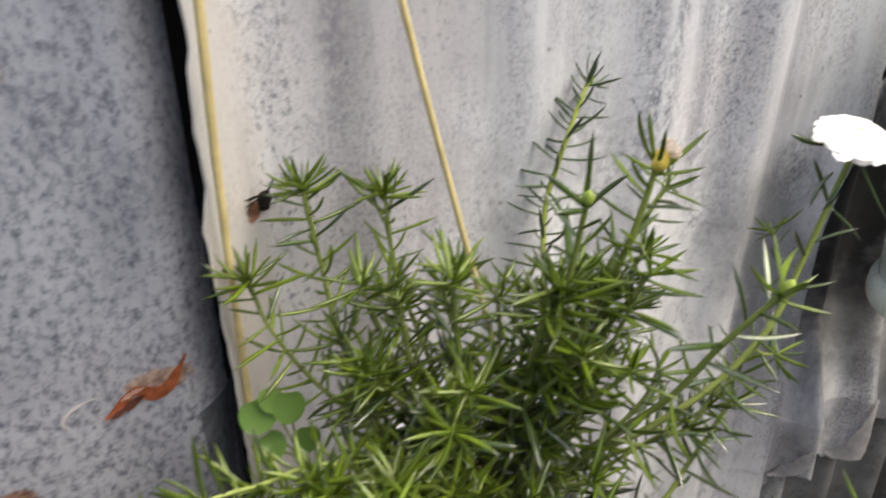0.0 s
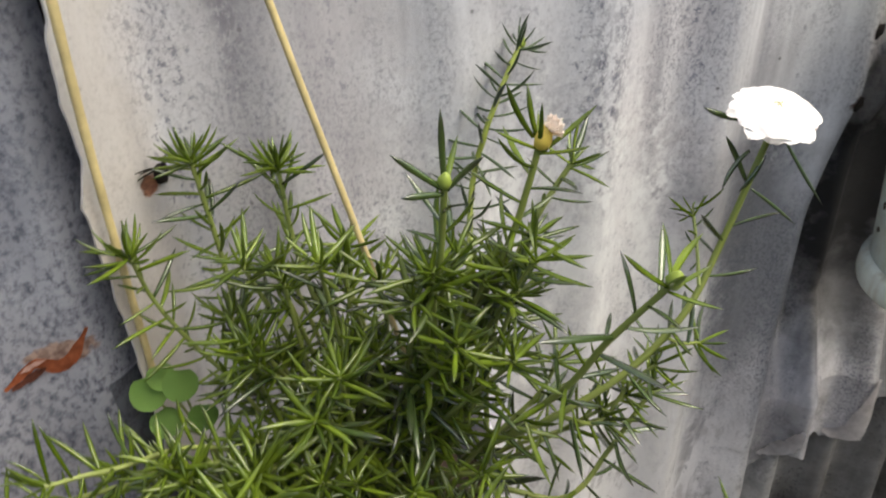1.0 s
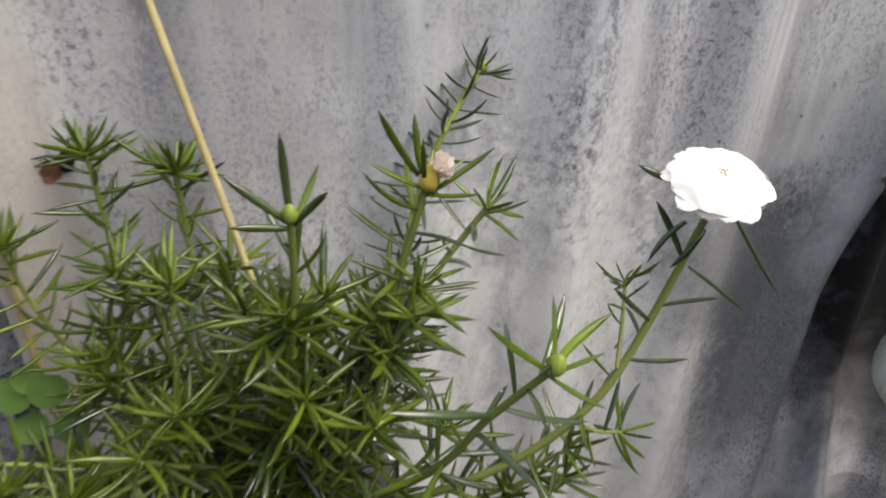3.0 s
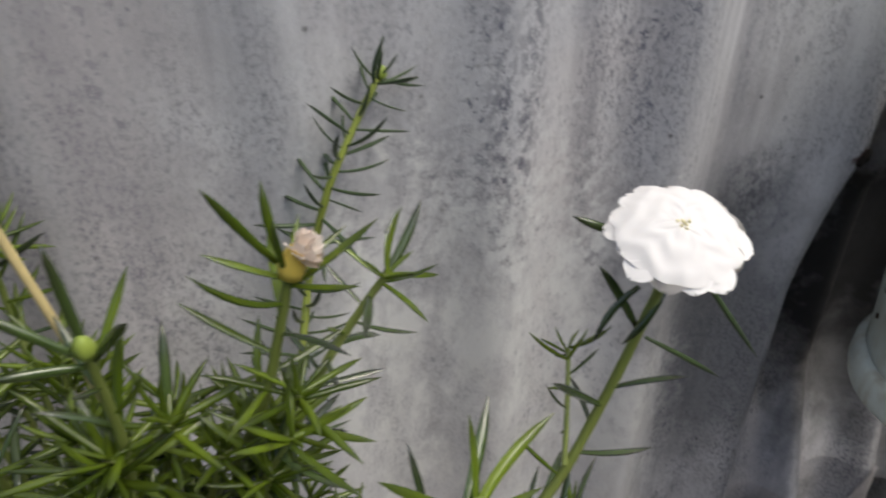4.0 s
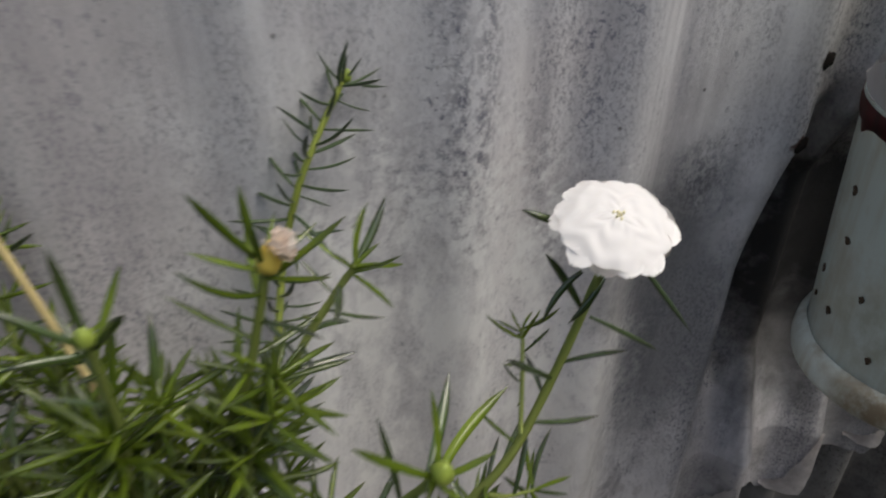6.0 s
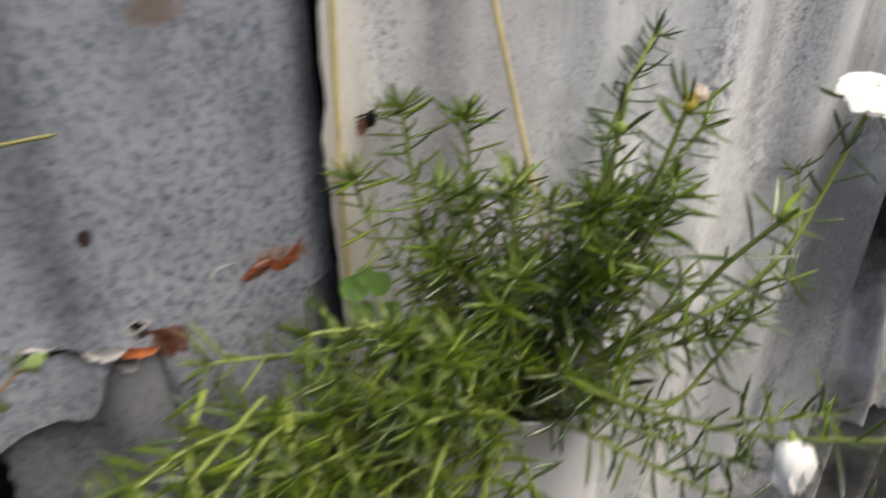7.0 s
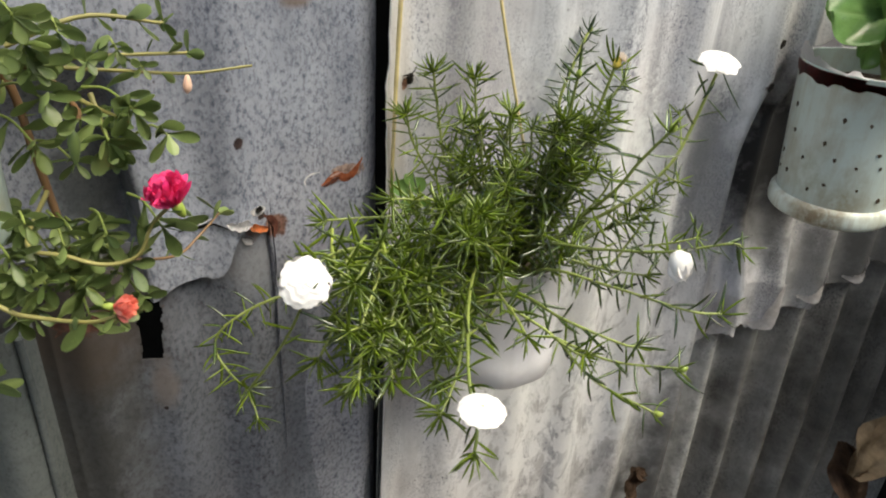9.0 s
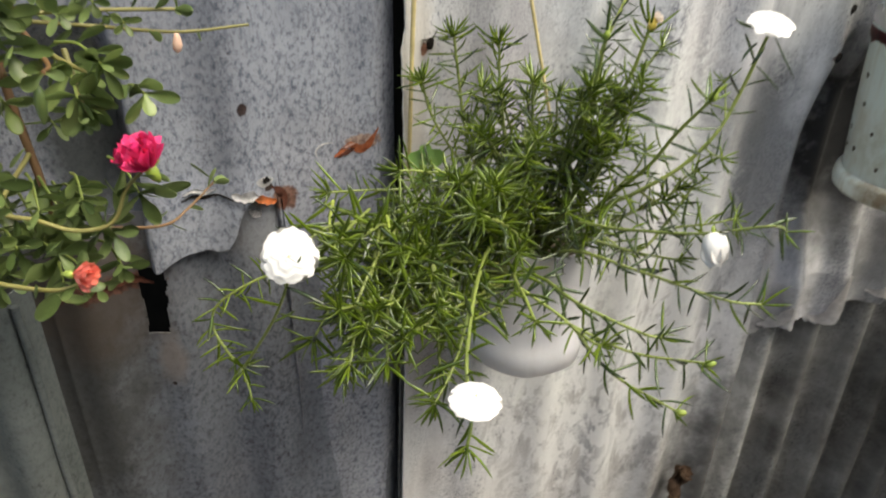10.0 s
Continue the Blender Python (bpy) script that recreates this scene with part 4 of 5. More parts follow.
needle_stem(rose, [(0.215, 0.266, 1.168), (0.245, 0.270, 1.150), (0.262, 0.272, 1.172), (0.276, 0.270, 1.185)], 5, 0.1, 0.0065, 7, old=0.8, droop=0.4)
needle_stem(rose, [P0, (0.18, 0.285, 1.10), (0.225, 0.265, 1.10), (0.254, 0.270, 1.127), (0.276, 0.270, 1.168)], 6, 0.3, 0.006, 8, (0.0024, 0.0016), size=1.15, old=0.8, droop=0.4)
# wilted flower, its neighbour and the bud stem
wilt_stem = needle_stem(rose, [P0, (0.16, 0.285, 1.19), (0.190, 0.276, 1.270), (0.199, 0.275, 1.300), (0.2045, 0.2755, 1.322)], 7, 0.3, 0.006, 5, (0.0025, 0.0018))
needle_stem(rose, [P0, (0.18, 0.290, 1.20), (0.208, 0.300, 1.258), (0.226, 0.305, 1.284), (0.235, 0.305, 1.297)], 8, 0.3, 0.0055, 9, (0.0024, 0.0016), old=0.7)
bud_stem = needle_stem(rose, [P0, (0.14, 0.275, 1.20), (0.153, 0.262, 1.27), (0.1555, 0.253, 1.320)], 9, 0.3, 0.0056, 0, (0.0024, 0.0017))
needle_stem(rose, [(0.165, 0.285, 1.19), (0.185, 0.270, 1.24), (0.200, 0.262, 1.272)], 10, 0.1, 0.0048, 8)
needle_stem(rose, [P0, (0.185, 0.345, 1.16), (0.2085, 0.395, 1.240), (0.219, 0.4015, 1.274), (0.2272, 0.406, 1.291), (0.2376, 0.4135, 1.308), (0.2475, 0.420, 1.3225)], 11, 0.42, 0.0027, 8, (0.0026, 0.0018), SHORT, M_stem_yellow, (98, 80))
# centre and left uprights
needle_stem(rose, [P0, (0.090, 0.315, 1.140), (0.062, 0.345, 1.200), (0.055, 0.362, 1.250), (0.0495, 0.370, 1.296)], 12, 0.3, 0.0028, 26, (0.0024, 0.0016))
needle_stem(rose, [P0, (0.110, 0.325, 1.18), (0.096, 0.352, 1.24), (0.0925, 0.361, 1.291)], 13, 0.35, 0.0031, 24, (0.0023, 0.0015))
needle_stem(rose, [(0.080, 0.320, 1.150), (0.045, 0.330, 1.19), (0.022, 0.337, 1.23), (0.014, 0.339, 1.262)], 14, 0.2, 0.0034, 18)
needle_stem(rose, [P0, (0.120, 0.315, 1.19), (0.118, 0.320, 1.235), (0.120, 0.322, 1.262)], 15, 0.3, 0.0046, 10)
needle_stem(rose, [P0, (0.130, 0.285, 1.19), (0.133, 0.290, 1.235), (0.130, 0.288, 1.258)], 16, 0.3, 0.005, 10)
needle_stem(rose, [P0, (0.110, 0.275, 1.16), (0.098, 0.262, 1.20), (0.095, 0.260, 1.224)], 17, 0.35, 0.005, 10)
needle_stem(rose, [P0, (0.150, 0.28, 1.15), (0.165, 0.262, 1.195), (0.172, 0.258, 1.225)], 18, 0.4, 0.006, 9)
needle_stem(rose, [P0, (0.175, 0.27, 1.15), (0.205, 0.262, 1.19), (0.214, 0.262, 1.212)], 19, 0.4, 0.006, 9)
needle_stem(rose, [P0, (0.14, 0.275, 1.13), (0.148, 0.272, 1.160), (0.147, 0.270, 1.172)], 20, 0.2, 0.010, 9)
# long shoots to the right, low
needle_stem(rose, [P0, (0.134, 0.250, 1.143), (0.170, 0.195, 1.167), (0.215, 0.150, 1.184), (0.258, 0.120, 1.204), (0.270, 0.116, 1.200)], 21, 0.3, 0.0052, 5, (0.0022, 0.0012), old=0.8, droop=0.4)
needle_stem(rose, [(0.205, 0.170, 1.180), (0.225, 0.155, 1.190), (0.248, 0.150, 1.196)], 22, 0.1, 0.004, 9, (0.0014, 0.001), size=0.85)
needle_stem(rose, [P0, (0.134, 0.230, 1.128), (0.178, 0.170, 1.139), (0.240, 0.132, 1.128), (0.272, 0.122, 1.126)], 23, 0.3, 0.0055, 7, (0.0022, 0.0013), old=0.8, droop=0.4)
needle_stem(rose, [(0.15, 0.21, 1.15), (0.185, 0.19, 1.145), (0.212, 0.165, 1.15)], 24, 0.1, 0.0048, 7, old=0.8, droop=0.4)
needle_stem(rose, [P0, (0.100, 0.190, 1.125), (0.110, 0.130, 1.138), (0.150, 0.095, 1.130), (0.165, 0.09, 1.128)], 25, 0.4, 0.006, 9, (0.0022, 0.0013), old=0.8, droop=0.4)
needle_stem(rose, [P0, (0.075, 0.200, 1.127), (0.064, 0.130, 1.147), (0.063, 0.100, 1.146)], 26, 0.45, 0.007, 11, (0.0022, 0.0015))
needle_stem(rose, [(0.070, 0.160, 1.137), (0.099, 0.120, 1.127), (0.121, 0.082, 1.106), (0.163, 0.046, 1.091)], 27, 0.25, 0.0065, 3, (0.0018, 0.0012), old=0.8, droop=0.4)
needle_stem(rose, [(0.095, 0.122, 1.128), (0.138, 0.086, 1.120), (0.180, 0.050, 1.132)], 28, 0.2, 0.0065, 4, (0.0017, 0.0011), old=0.8, droop=0.4)
needle_stem(rose, [(0.100, 0.118, 1.126), (0.112, 0.100, 1.122), (0.118, 0.094, 1.122)], 29, 0.1, 0.004, 9)
# shoots that hang towards the viewer
needle_stem(rose, [P0, (0.070, 0.240, 1.135), (0.035, 0.170, 1.148), (0.004, 0.075, 1.140), (-0.001, 0.034, 1.120), (-0.007, 0.020, 1.104)], 30, 0.45, 0.008, 13, (0.0024, 0.0015))
needle_stem(rose, [(0.03, 0.16, 1.148), (0.0, 0.09, 1.128), (-0.022, 0.06, 1.112)], 31, 0.3, 0.0055, 14)
needle_stem(rose, [P0, (0.05, 0.25, 1.15), (0.0, 0.18, 1.165), (-0.006, 0.160, 1.158)], 32, 0.35, 0.0055, 14)
needle_stem(rose, [(-0.036, 0.218, 1.186), (-0.035, 0.180, 1.175), (-0.026, 0.150, 1.156)], 33, 0.0, 0.006, 10, (0.0019, 0.0016), mat=M_stem_yellow)
needle_stem(rose, [(-0.080, 0.220, 1.200), (-0.085, 0.180, 1.193), (-0.074, 0.150, 1.171)], 34, 0.0, 0.006, 10, (0.0018, 0.0015), mat=M_stem_yellow)
needle_stem(rose, [(-0.04, 0.215, 1.185), (-0.055, 0.16, 1.165), (-0.064, 0.112, 1.146)], 35, 0.1, 0.005, 14)
needle_stem(rose, [(-0.03, 0.21, 1.175), (-0.065, 0.14, 1.15), (-0.079, 0.099, 1.124)], 36, 0.1, 0.005, 16)
needle_stem(rose, [(-0.02, 0.20, 1.165), (-0.045, 0.14, 1.14), (-0.05, 0.105, 1.115)], 37, 0.1, 0.005, 14)
needle_stem(rose, [(-0.05, 0.22, 1.19), (-0.075, 0.165, 1.20), (-0.082, 0.132, 1.212)], 38, 0.1, 0.0065, 8)
# loop on the left that carries a white flower
needle_stem(rose, [(-0.02, 0.245, 1.175), (-0.070, 0.230, 1.160), (-0.115, 0.222, 1.140), (-0.151, 0.220, 1.128), (-0.182, 0.215, 1.111), (-0.189, 0.212, 1.090), (-0.176, 0.190, 1.076), (-0.163, 0.170, 1.075)], 39, 0.15, 0.0036, 9, (0.0018, 0.0013), size=0.95)
needle_stem(rose, [(-0.163, 0.170, 1.075), (-0.133, 0.140, 1.142), (-0.118, 0.121, 1.190), (-0.116, 0.115, 1.207)], 40, 0.5, 0.03, 3, (0.0015, 0.0012))
needle_stem(rose, [(-0.166, 0.172, 1.076), (-0.160, 0.160, 1.062), (-0.158, 0.152, 1.054)], 41, 0.2, 0.006, 6, (0.0012, 0.001), size=0.8)
needle_stem(rose, [P0, (0.04, 0.265, 1.175), (-0.03, 0.255, 1.190), (-0.084, 0.253, 1.192)], 42, 0.3, 0.0048, 10)
needle_stem(rose, [P0, (0.05, 0.275, 1.18), (0.0, 0.25, 1.208), (-0.022, 0.242, 1.214)], 43, 0.35, 0.0052, 11)
needle_stem(rose, [P0, (0.08, 0.265, 1.17), (0.064, 0.245, 1.19), (0.062, 0.242, 1.198)], 44, 0.35, 0.006, 11)
needle_stem(rose, [P0, (0.06, 0.27, 1.17), (0.03, 0.255, 1.195), (0.024, 0.250, 1.203)], 45, 0.35, 0.0055, 11)
needle_stem(rose, [P0, (0.11, 0.265, 1.15), (0.106, 0.248, 1.165), (0.105, 0.246, 1.172)], 46, 0.3, 0.010, 12)
needle_stem(rose, [P0, (0.145, 0.30, 1.13), (0.150, 0.286, 1.142)], 47, 0.2, 0.010, 10)
needle_stem(rose, [P0, (0.165, 0.25, 1.13), (0.188, 0.215, 1.130)], 48, 0.3, 0.010, 9)
# hanging shoots that end in wide rosettes
for k, tip in enumerate(((-0.073, 0.13, 1.15), (-0.083, 0.12, 1.1), (-0.105, 0.15, 1.111), (-0.005, 0.14, 1.139), (-0.004, 0.13, 1.085), (-0.078, 0.12, 1.203), (-0.109, 0.16, 1.195))):
    tip = Vector(tip)
    foot = Vector((0.25 * tip.x, 0.225, 1.165))
    needle_stem(rose, [P0, foot, foot.lerp(tip, 0.6) + Vector((0, 0, 0.014)), tip], 500 + k, 0.55, 0.0056, 17, (0.0020, 0.0014), size=1.08, old=0.1)
# filling shoots in the thick of the bush
rnd = random.Random(77)


def fill(count, lo, hi, seed, old=0.2):
    for k in range(count):
        tip = Vector([rnd.uniform(a, b) for a, b in zip(lo, hi)])
        if tip.x < 0.05 and tip.y > 0.2 and tip.z > 1.165:  # room for the clover
            tip.x += 0.045
        mid = Vector(P0).lerp(tip, 0.55) + Vector((rnd.uniform(-0.012, 0.012), rnd.uniform(-0.012, 0.012), rnd.uniform(0.0, 0.02)))
        needle_stem(rose, [P0, mid, tip], seed + k, 0.5, 0.0068, 12, (0.002, 0.0014), old=old)


fill(16, (-0.085, 0.11, 1.115), (0.01, 0.20, 1.165), 100)
fill(14, (-0.07, 0.20, 1.165), (0.04, 0.27, 1.20), 130)
fill(8, (0.02, 0.24, 1.16), (0.11, 0.33, 1.235), 160)
fill(9, (0.02, 0.285, 1.20), (0.13, 0.345, 1.262), 240)
fill(3, (0.125, 0.235, 1.20), (0.20, 0.29, 1.27), 260)
fill(3, (0.085, 0.255, 1.225), (0.150, 0.30, 1.285), 320)
fill(8, (0.145, 0.250, 1.245), (0.205, 0.292, 1.288), 340, 0.15)
fill(3, (0.03, 0.235, 1.165), (0.155, 0.275, 1.235), 380)
fill(5, (0.015, 0.195, 1.135), (0.085, 0.235, 1.175), 410)
fill(3, (0.125, 0.200, 1.140), (0.180, 0.250, 1.165), 290)
fill(6, (0.100, 0.275, 1.190), (0.205, 0.325, 1.255), 430, 0.1)
fill(2, (0.16, 0.22, 1.13), (0.275, 0.285, 1.21), 210)
fill(11, (-0.060, 0.165, 1.168), (0.035, 0.235, 1.210), 530)
fill(6, (-0.085, 0.150, 1.085), (-0.020, 0.215, 1.150), 550)
M_water, nt, b = material("water", 0.02, 0.0, 0.5)
b.inputs["Transmission Weight"].default_value = 1.0
b.inputs["IOR"].default_value = 1.33
rnd = random.Random(55)
bm = bmesh.new()
for m in rnd.sample(rose.wet, 420):
    along = rnd.uniform(0.2, 0.95) * 0.026
    size = rnd.choice((0.0004, 0.0006, 0.0008, 0.0010))
    at = m @ Vector((0, along, 0.0008 - 0.002 * (along > 0.022)))
    bmesh.ops.create_icosphere(bm, subdivisions=2, radius=size, matrix=Matrix.Translation(at))
tagged(part("dew", bm, M_water, rose.root, "clear rain drops on the leaves"), kind="stuff")


def lone_leaf(stem, a, b, me, thick=1.0):
    """A needle leaf from its foot to its point."""
    a, b = Vector(a), Vector(b)
    k = (b - a).length / max(v.co.y for v in me.vertices)
    rose.leaf(stem, me, Matrix.LocRotScale(a, frame_at(b - a, Vector((0.1, -1, 0.2))).to_quaternion(), (thick, k, thick)))


for k, (a, b) in enumerate((
        ((0.310, 0.282, 1.318), (0.2895, 0.286, 1.3215)), ((0.3095, 0.270, 1.291), (0.2964, 0.272, 1.3173)), ((0.3080, 0.270, 1.307), (0.2905, 0.270, 1.295)),
        ((0.316, 0.269, 1.304), (0.306, 0.262, 1.288)))):
    lone_leaf(crown_stem, a, b, OLD[k])
for k, (a, b) in enumerate((((0.326, 0.272, 1.312), (0.356, 0.274, 1.2715)), ((0.3135, 0.270, 1.286), (0.350, 0.274, 1.2585)))):
    lone_leaf(crown_stem, a, b, SHORT[k], 0.8)
for k, (a, b) in enumerate((((0.2015, 0.2755, 1.326), (0.1832, 0.275, 1.3521)), ((0.2035, 0.276, 1.325), (0.1970, 0.278, 1.348)))):
    lone_leaf(wilt_stem, a, b, NEEDLES[k])
for k, (a, b) in enumerate((((0.1555, 0.253, 1.319), (0.1536, 0.252, 1.354)), ((0.1545, 0.253, 1.319), (0.1341, 0.252, 1.3372)), ((0.1565, 0.253, 1.318), (0.1705, 0.252, 1.3345)), ((0.1545, 0.252, 1.317), (0.1359, 0.246, 1.322)))):
    lone_leaf(bud_stem, a, b, OLD[4 + k])
rose.finish("thick green needle leaves of the bush")

flower(rose, (0.3173, 0.2695, 1.3253), (-0.05, -0.32, 0.95), 0.0197, M_petal, M_yellow, 5, label="open white double flower")
flower(rose, (-0.116, 0.114, 1.213), (-0.05, -0.80, 0.55), 0.0190, M_petal, M_yellow, 6, label="open white double flower")
flower(rose, (-0.001, 0.027, 1.142), (0.03, -0.08, 1.0), 0.0185, M_petal, M_yellow, 7, label="open white double flower")
flower(rose, (0.2215, 0.140, 1.1915), (0.05, -0.36, -0.93), 0.0300, M_petal, M_yellow, 8, ((7, 1.0, 79), (6, 0.92, 83)), "half-closed white flower", broad_petals=0.36, cup_size=0.5)
bud(rose, (0.2215, 0.140, 1.1915), (0.05, -0.36, -0.93), 0.0300, M_petal, 8, "closed inner petals of the white flower", 0.92)
frilled_flower(rose, (0.2055, 0.2745, 1.3275), (0.62, -0.25, 0.65), 0.0080, M_petal_faded, 9, 9, "wilted peach and yellow flower", 60)
bud(rose, (0.2042, 0.2755, 1.3195), (0.25, -0.15, 1), 0.0135, M_gold, 1, "yellow withered bud", 0.86)
bud(rose, (0.2475, 0.225, 1.2705), (0.1, -0.3, 1), 0.0105, M_bud, 2, "yellow-green bud")
bud(rose, (0.1555, 0.253, 1.319), (0.0, -0.2, 1), 0.0080, M_bud, 3, "yellow-green bud")
bud(rose, (0.163, 0.046, 1.090), (0.7, -0.4, 0.2), 0.008, M_bud, 4, "yellow-green bud")
bud(rose, (0.180, 0.050, 1.131), (0.8, -0.2, 0.2), 0.008, M_bud, 5, "yellow-green bud")
bud(rose, (0.2475, 0.420, 1.3205), (0.3, 0.0, 1), 0.007, M_bud, 6, "pale green shoot tip")

# --- clover beside the moss rose
clover = thing("clover", (0.03, 0.315, 1.11), "light green clover sprig with round leaflets beside the moss rose", "clover")
for k, (x, y, z, sx) in enumerate(((0.0076, 0.322, 1.188, 1.05), (0.0247, 0.322, 1.1896, 1.0), (0.032, 0.320, 1.166, 0.9), (0.0129, 0.319, 1.1682, 0.9), (0.0159, 0.324, 1.1958, 0.8))):
    part("stalk", tube(bmesh.new(), spline([(0.045, 0.320, 1.100), (0.030, 0.325, 1.145), (x, y + 0.002, z - 0.004)], 9), 0.0009, 0.0007, 6), M_stem, clover)
    bm = bmesh.new()
    rim = []
    mid = bm.verts.new((0, 0, 0))
    for i in range(18):
        a = 2 * math.pi * i / 18
        rr = 0.0095 * sx * (1 - 0.16 * bump(math.cos(a - 1.57), 1.0, 0.08))
        rim.append((bm.verts.new((0.55 * rr * math.cos(a), 0.55 * rr * math.sin(a), -0.0004)), bm.verts.new((rr * math.cos(a), rr * math.sin(a), 0.0009 * math.sin(2 * a)))))
    for i in range(18):
        a, b = rim[i], rim[(i + 1) % 18]
        bm.faces.new((mid, a[0], b[0]))
        bm.faces.new((a[0], a[1], b[1], b[0]))
    bmesh.ops.solidify(bm, geom=bm.faces[:], thickness=0.0005)
    part("leaflet", bm, M_clover, clover, at=pose(x, y, z, 58 + 7 * (k % 3), (-15, 12, 18, -12, 0)[k], 8 * k))

# ---------------------------------------------------------------- bucket with a broad-leaved plant
BUCKET = Vector((0.638, 0.390, 1.079))
bucket = thing("plant_bucket", BUCKET, "dirty mint-white plastic bucket with a dark red rim band", "plant pot")
at = Matrix.Translation(BUCKET) @ Matrix.Diagonal((0.76, 0.76, 1.03, 1))
part("body", lathe([(0.094, 0.004), (0.0960, 0.02), (0.1040, 0.10), (0.1120, 0.188), (0.1140, 0.190), (0.1140, 0.196), (0.1100, 0.196), (0.0985, 0.10), (0.092, 0.02)], 64, 0.012), M_bucket, bucket, at=at)
part("base_rim", lathe([(0.100, 0.0), (0.1045, 0.003), (0.1062, 0.009), (0.1055, 0.019), (0.1035, 0.023), (0.0975, 0.026), (0.095, 0.003)], 64, 0.012), M_bucket_rim, bucket, "stained raised rim at the bucket's foot", at)
bm = bmesh.new()
rows = []
for j, (r, z) in enumerate(((0.1122, 0.176), (0.1135, 0.182), (0.1148, 0.188), (0.1148, 0.194))):
    rows.append([bm.verts.new((r * math.cos(a), r * math.sin(a), z + (0.004 + 0.016 * n3(math.cos(a) * 7, math.sin(a) * 7, 1.5) * (0.6 + 0.5 * n3(a * 12, 0, 4)) if j == 0 else 0))) for a in [2 * math.pi * k / 72 for k in range(72)]])
for a, b in zip(rows, rows[1:]):
    for k in range(72):
        bm.faces.new((a[k], a[(k + 1) % 72], b[(k + 1) % 72], b[k]))
bmesh.ops.solidify(bm, geom=bm.faces[:], thickness=0.0012)
part("band", bm, M_red_paint, bucket, "worn dark red band", at)
bm = bmesh.new()
rows = []
for j in range(4):
    rows.append([bm.verts.new(((0.1125 + 0.004 * j / 3) * math.cos(a), (0.1125 + 0.004 * j / 3) * math.sin(a), 0.193 + j / 3 * (0.004 + 0.016 * max(0, n3(math.cos(a) * 5, math.sin(a) * 5, 4.5)) + 0.022 * bump(a, 2.85, 0.45) * (0.7 + 0.6 * n3(a * 9, 0, 2))))) for a in [2 * math.pi * k / 90 for k in range(90)]])
for a, b in zip(rows, rows[1:]):
    for k in range(90):
        bm.faces.new((a[k], a[(k + 1) % 90], b[(k + 1) % 90], b[k]))
bmesh.ops.solidify(bm, geom=bm.faces[:], thickness=0.001)
part("torn_lip", bm, M_pot, bucket, "torn white plastic lip", at)
part("soil", lathe([(0.085, 0.12), (0.101, 0.165), (0.05, 0.176), (0.005, 0.178)], 32, 0.06), M_soil, bucket, "dark soil", at)
hole_mesh = mesh_of(lathe([(0.0034, -0.0006), (0.0034, 0.0007), (0.0022, 0.0011), (0.0005, 0.0008)], 10, 0.4), "hole")
hole_mesh.materials.append(M_soil)
rnd = random.Random(12)
for row in range(4):
    for k in range(8):
        if rnd.random() < 0.25:
            continue
        a = radians(150 + 24 * k + (12 if row % 2 else 0) + rnd.uniform(-8, 8))
        z = 0.050 + 0.032 * row + rnd.uniform(-0.009, 0.009)
        part("hole", hole_mesh, M_black, bucket, "", at @ pose(0, 0, z, 0, 0, math.degrees(a)) @ pose(0.0950 + 0.092 * z, 0, 0, 0, 90, 0) @ Matrix.Diagonal((rnd.uniform(0.6, 1.1), rnd.uniform(0.7, 1.2), 1, 1)))

broad = Plant(thing("broad_leaf_plant", BUCKET + Vector((0.062, 0, 0.178)), "glossy green broad-leaved plant growing in the bucket", "plant"), 60, M_broad)
BROAD = [paddle(60 + k, 0.100, 0.034, 0.26, 18, 12, 0.0008) for k in range(5)]
for me in BROAD:
    me.materials.append(M_broad)
crown = BUCKET + Vector((0.030, 0.0, 0.170))
BROAD_LEAVES = (  # foot, tip, side that faces out
    ((0.652, 0.380, 1.338), (0.531, 0.378, 1.350), (-0.10, -0.75, 0.45)), ((0.640, 0.388, 1.318), (0.585, 0.372, 1.296), (0.0, -0.9, 0.1)), ((0.652, 0.375, 1.315), (0.640, 0.335, 1.292), (0.1, -0.9, 0.2)), ((0.655, 0.380, 1.305), (0.590, 0.340, 1.375), (0.10, -0.9, 0.2)),
    ((0.650, 0.400, 1.300), (0.560, 0.410, 1.385), (-0.2, -0.8, 0.3)), ((0.665, 0.390, 1.300), (0.680, 0.330, 1.390), (0.2, -0.9, 0.2)),
    ((0.665, 0.385, 1.290), (0.640, 0.325, 1.330), (0.1, -0.7, 0.5)), ((0.660, 0.395, 1.300), (0.620, 0.400, 1.420), (0.0, -1.0, 0.2)),
    ((0.675, 0.395, 1.300), (0.740, 0.370, 1.390), (0.3, -0.8, 0.3)), ((0.670, 0.400, 1.300), (0.700, 0.430, 1.420), (0.1, -1.0, 0.1)),
    ((0.680, 0.390, 1.290), (0.730, 0.330, 1.340), (0.2, -0.6, 0.7)), ((0.665, 0.400, 1.300), (0.600, 0.430, 1.400), (-0.3, -0.7, 0.3)),
    ((0.680, 0.400, 1.300), (0.770, 0.410, 1.360), (0.3, -0.5, 0.7)), ((0.670, 0.405, 1.300), (0.660, 0.460, 1.410), (0.0, -0.9, 0.4)))
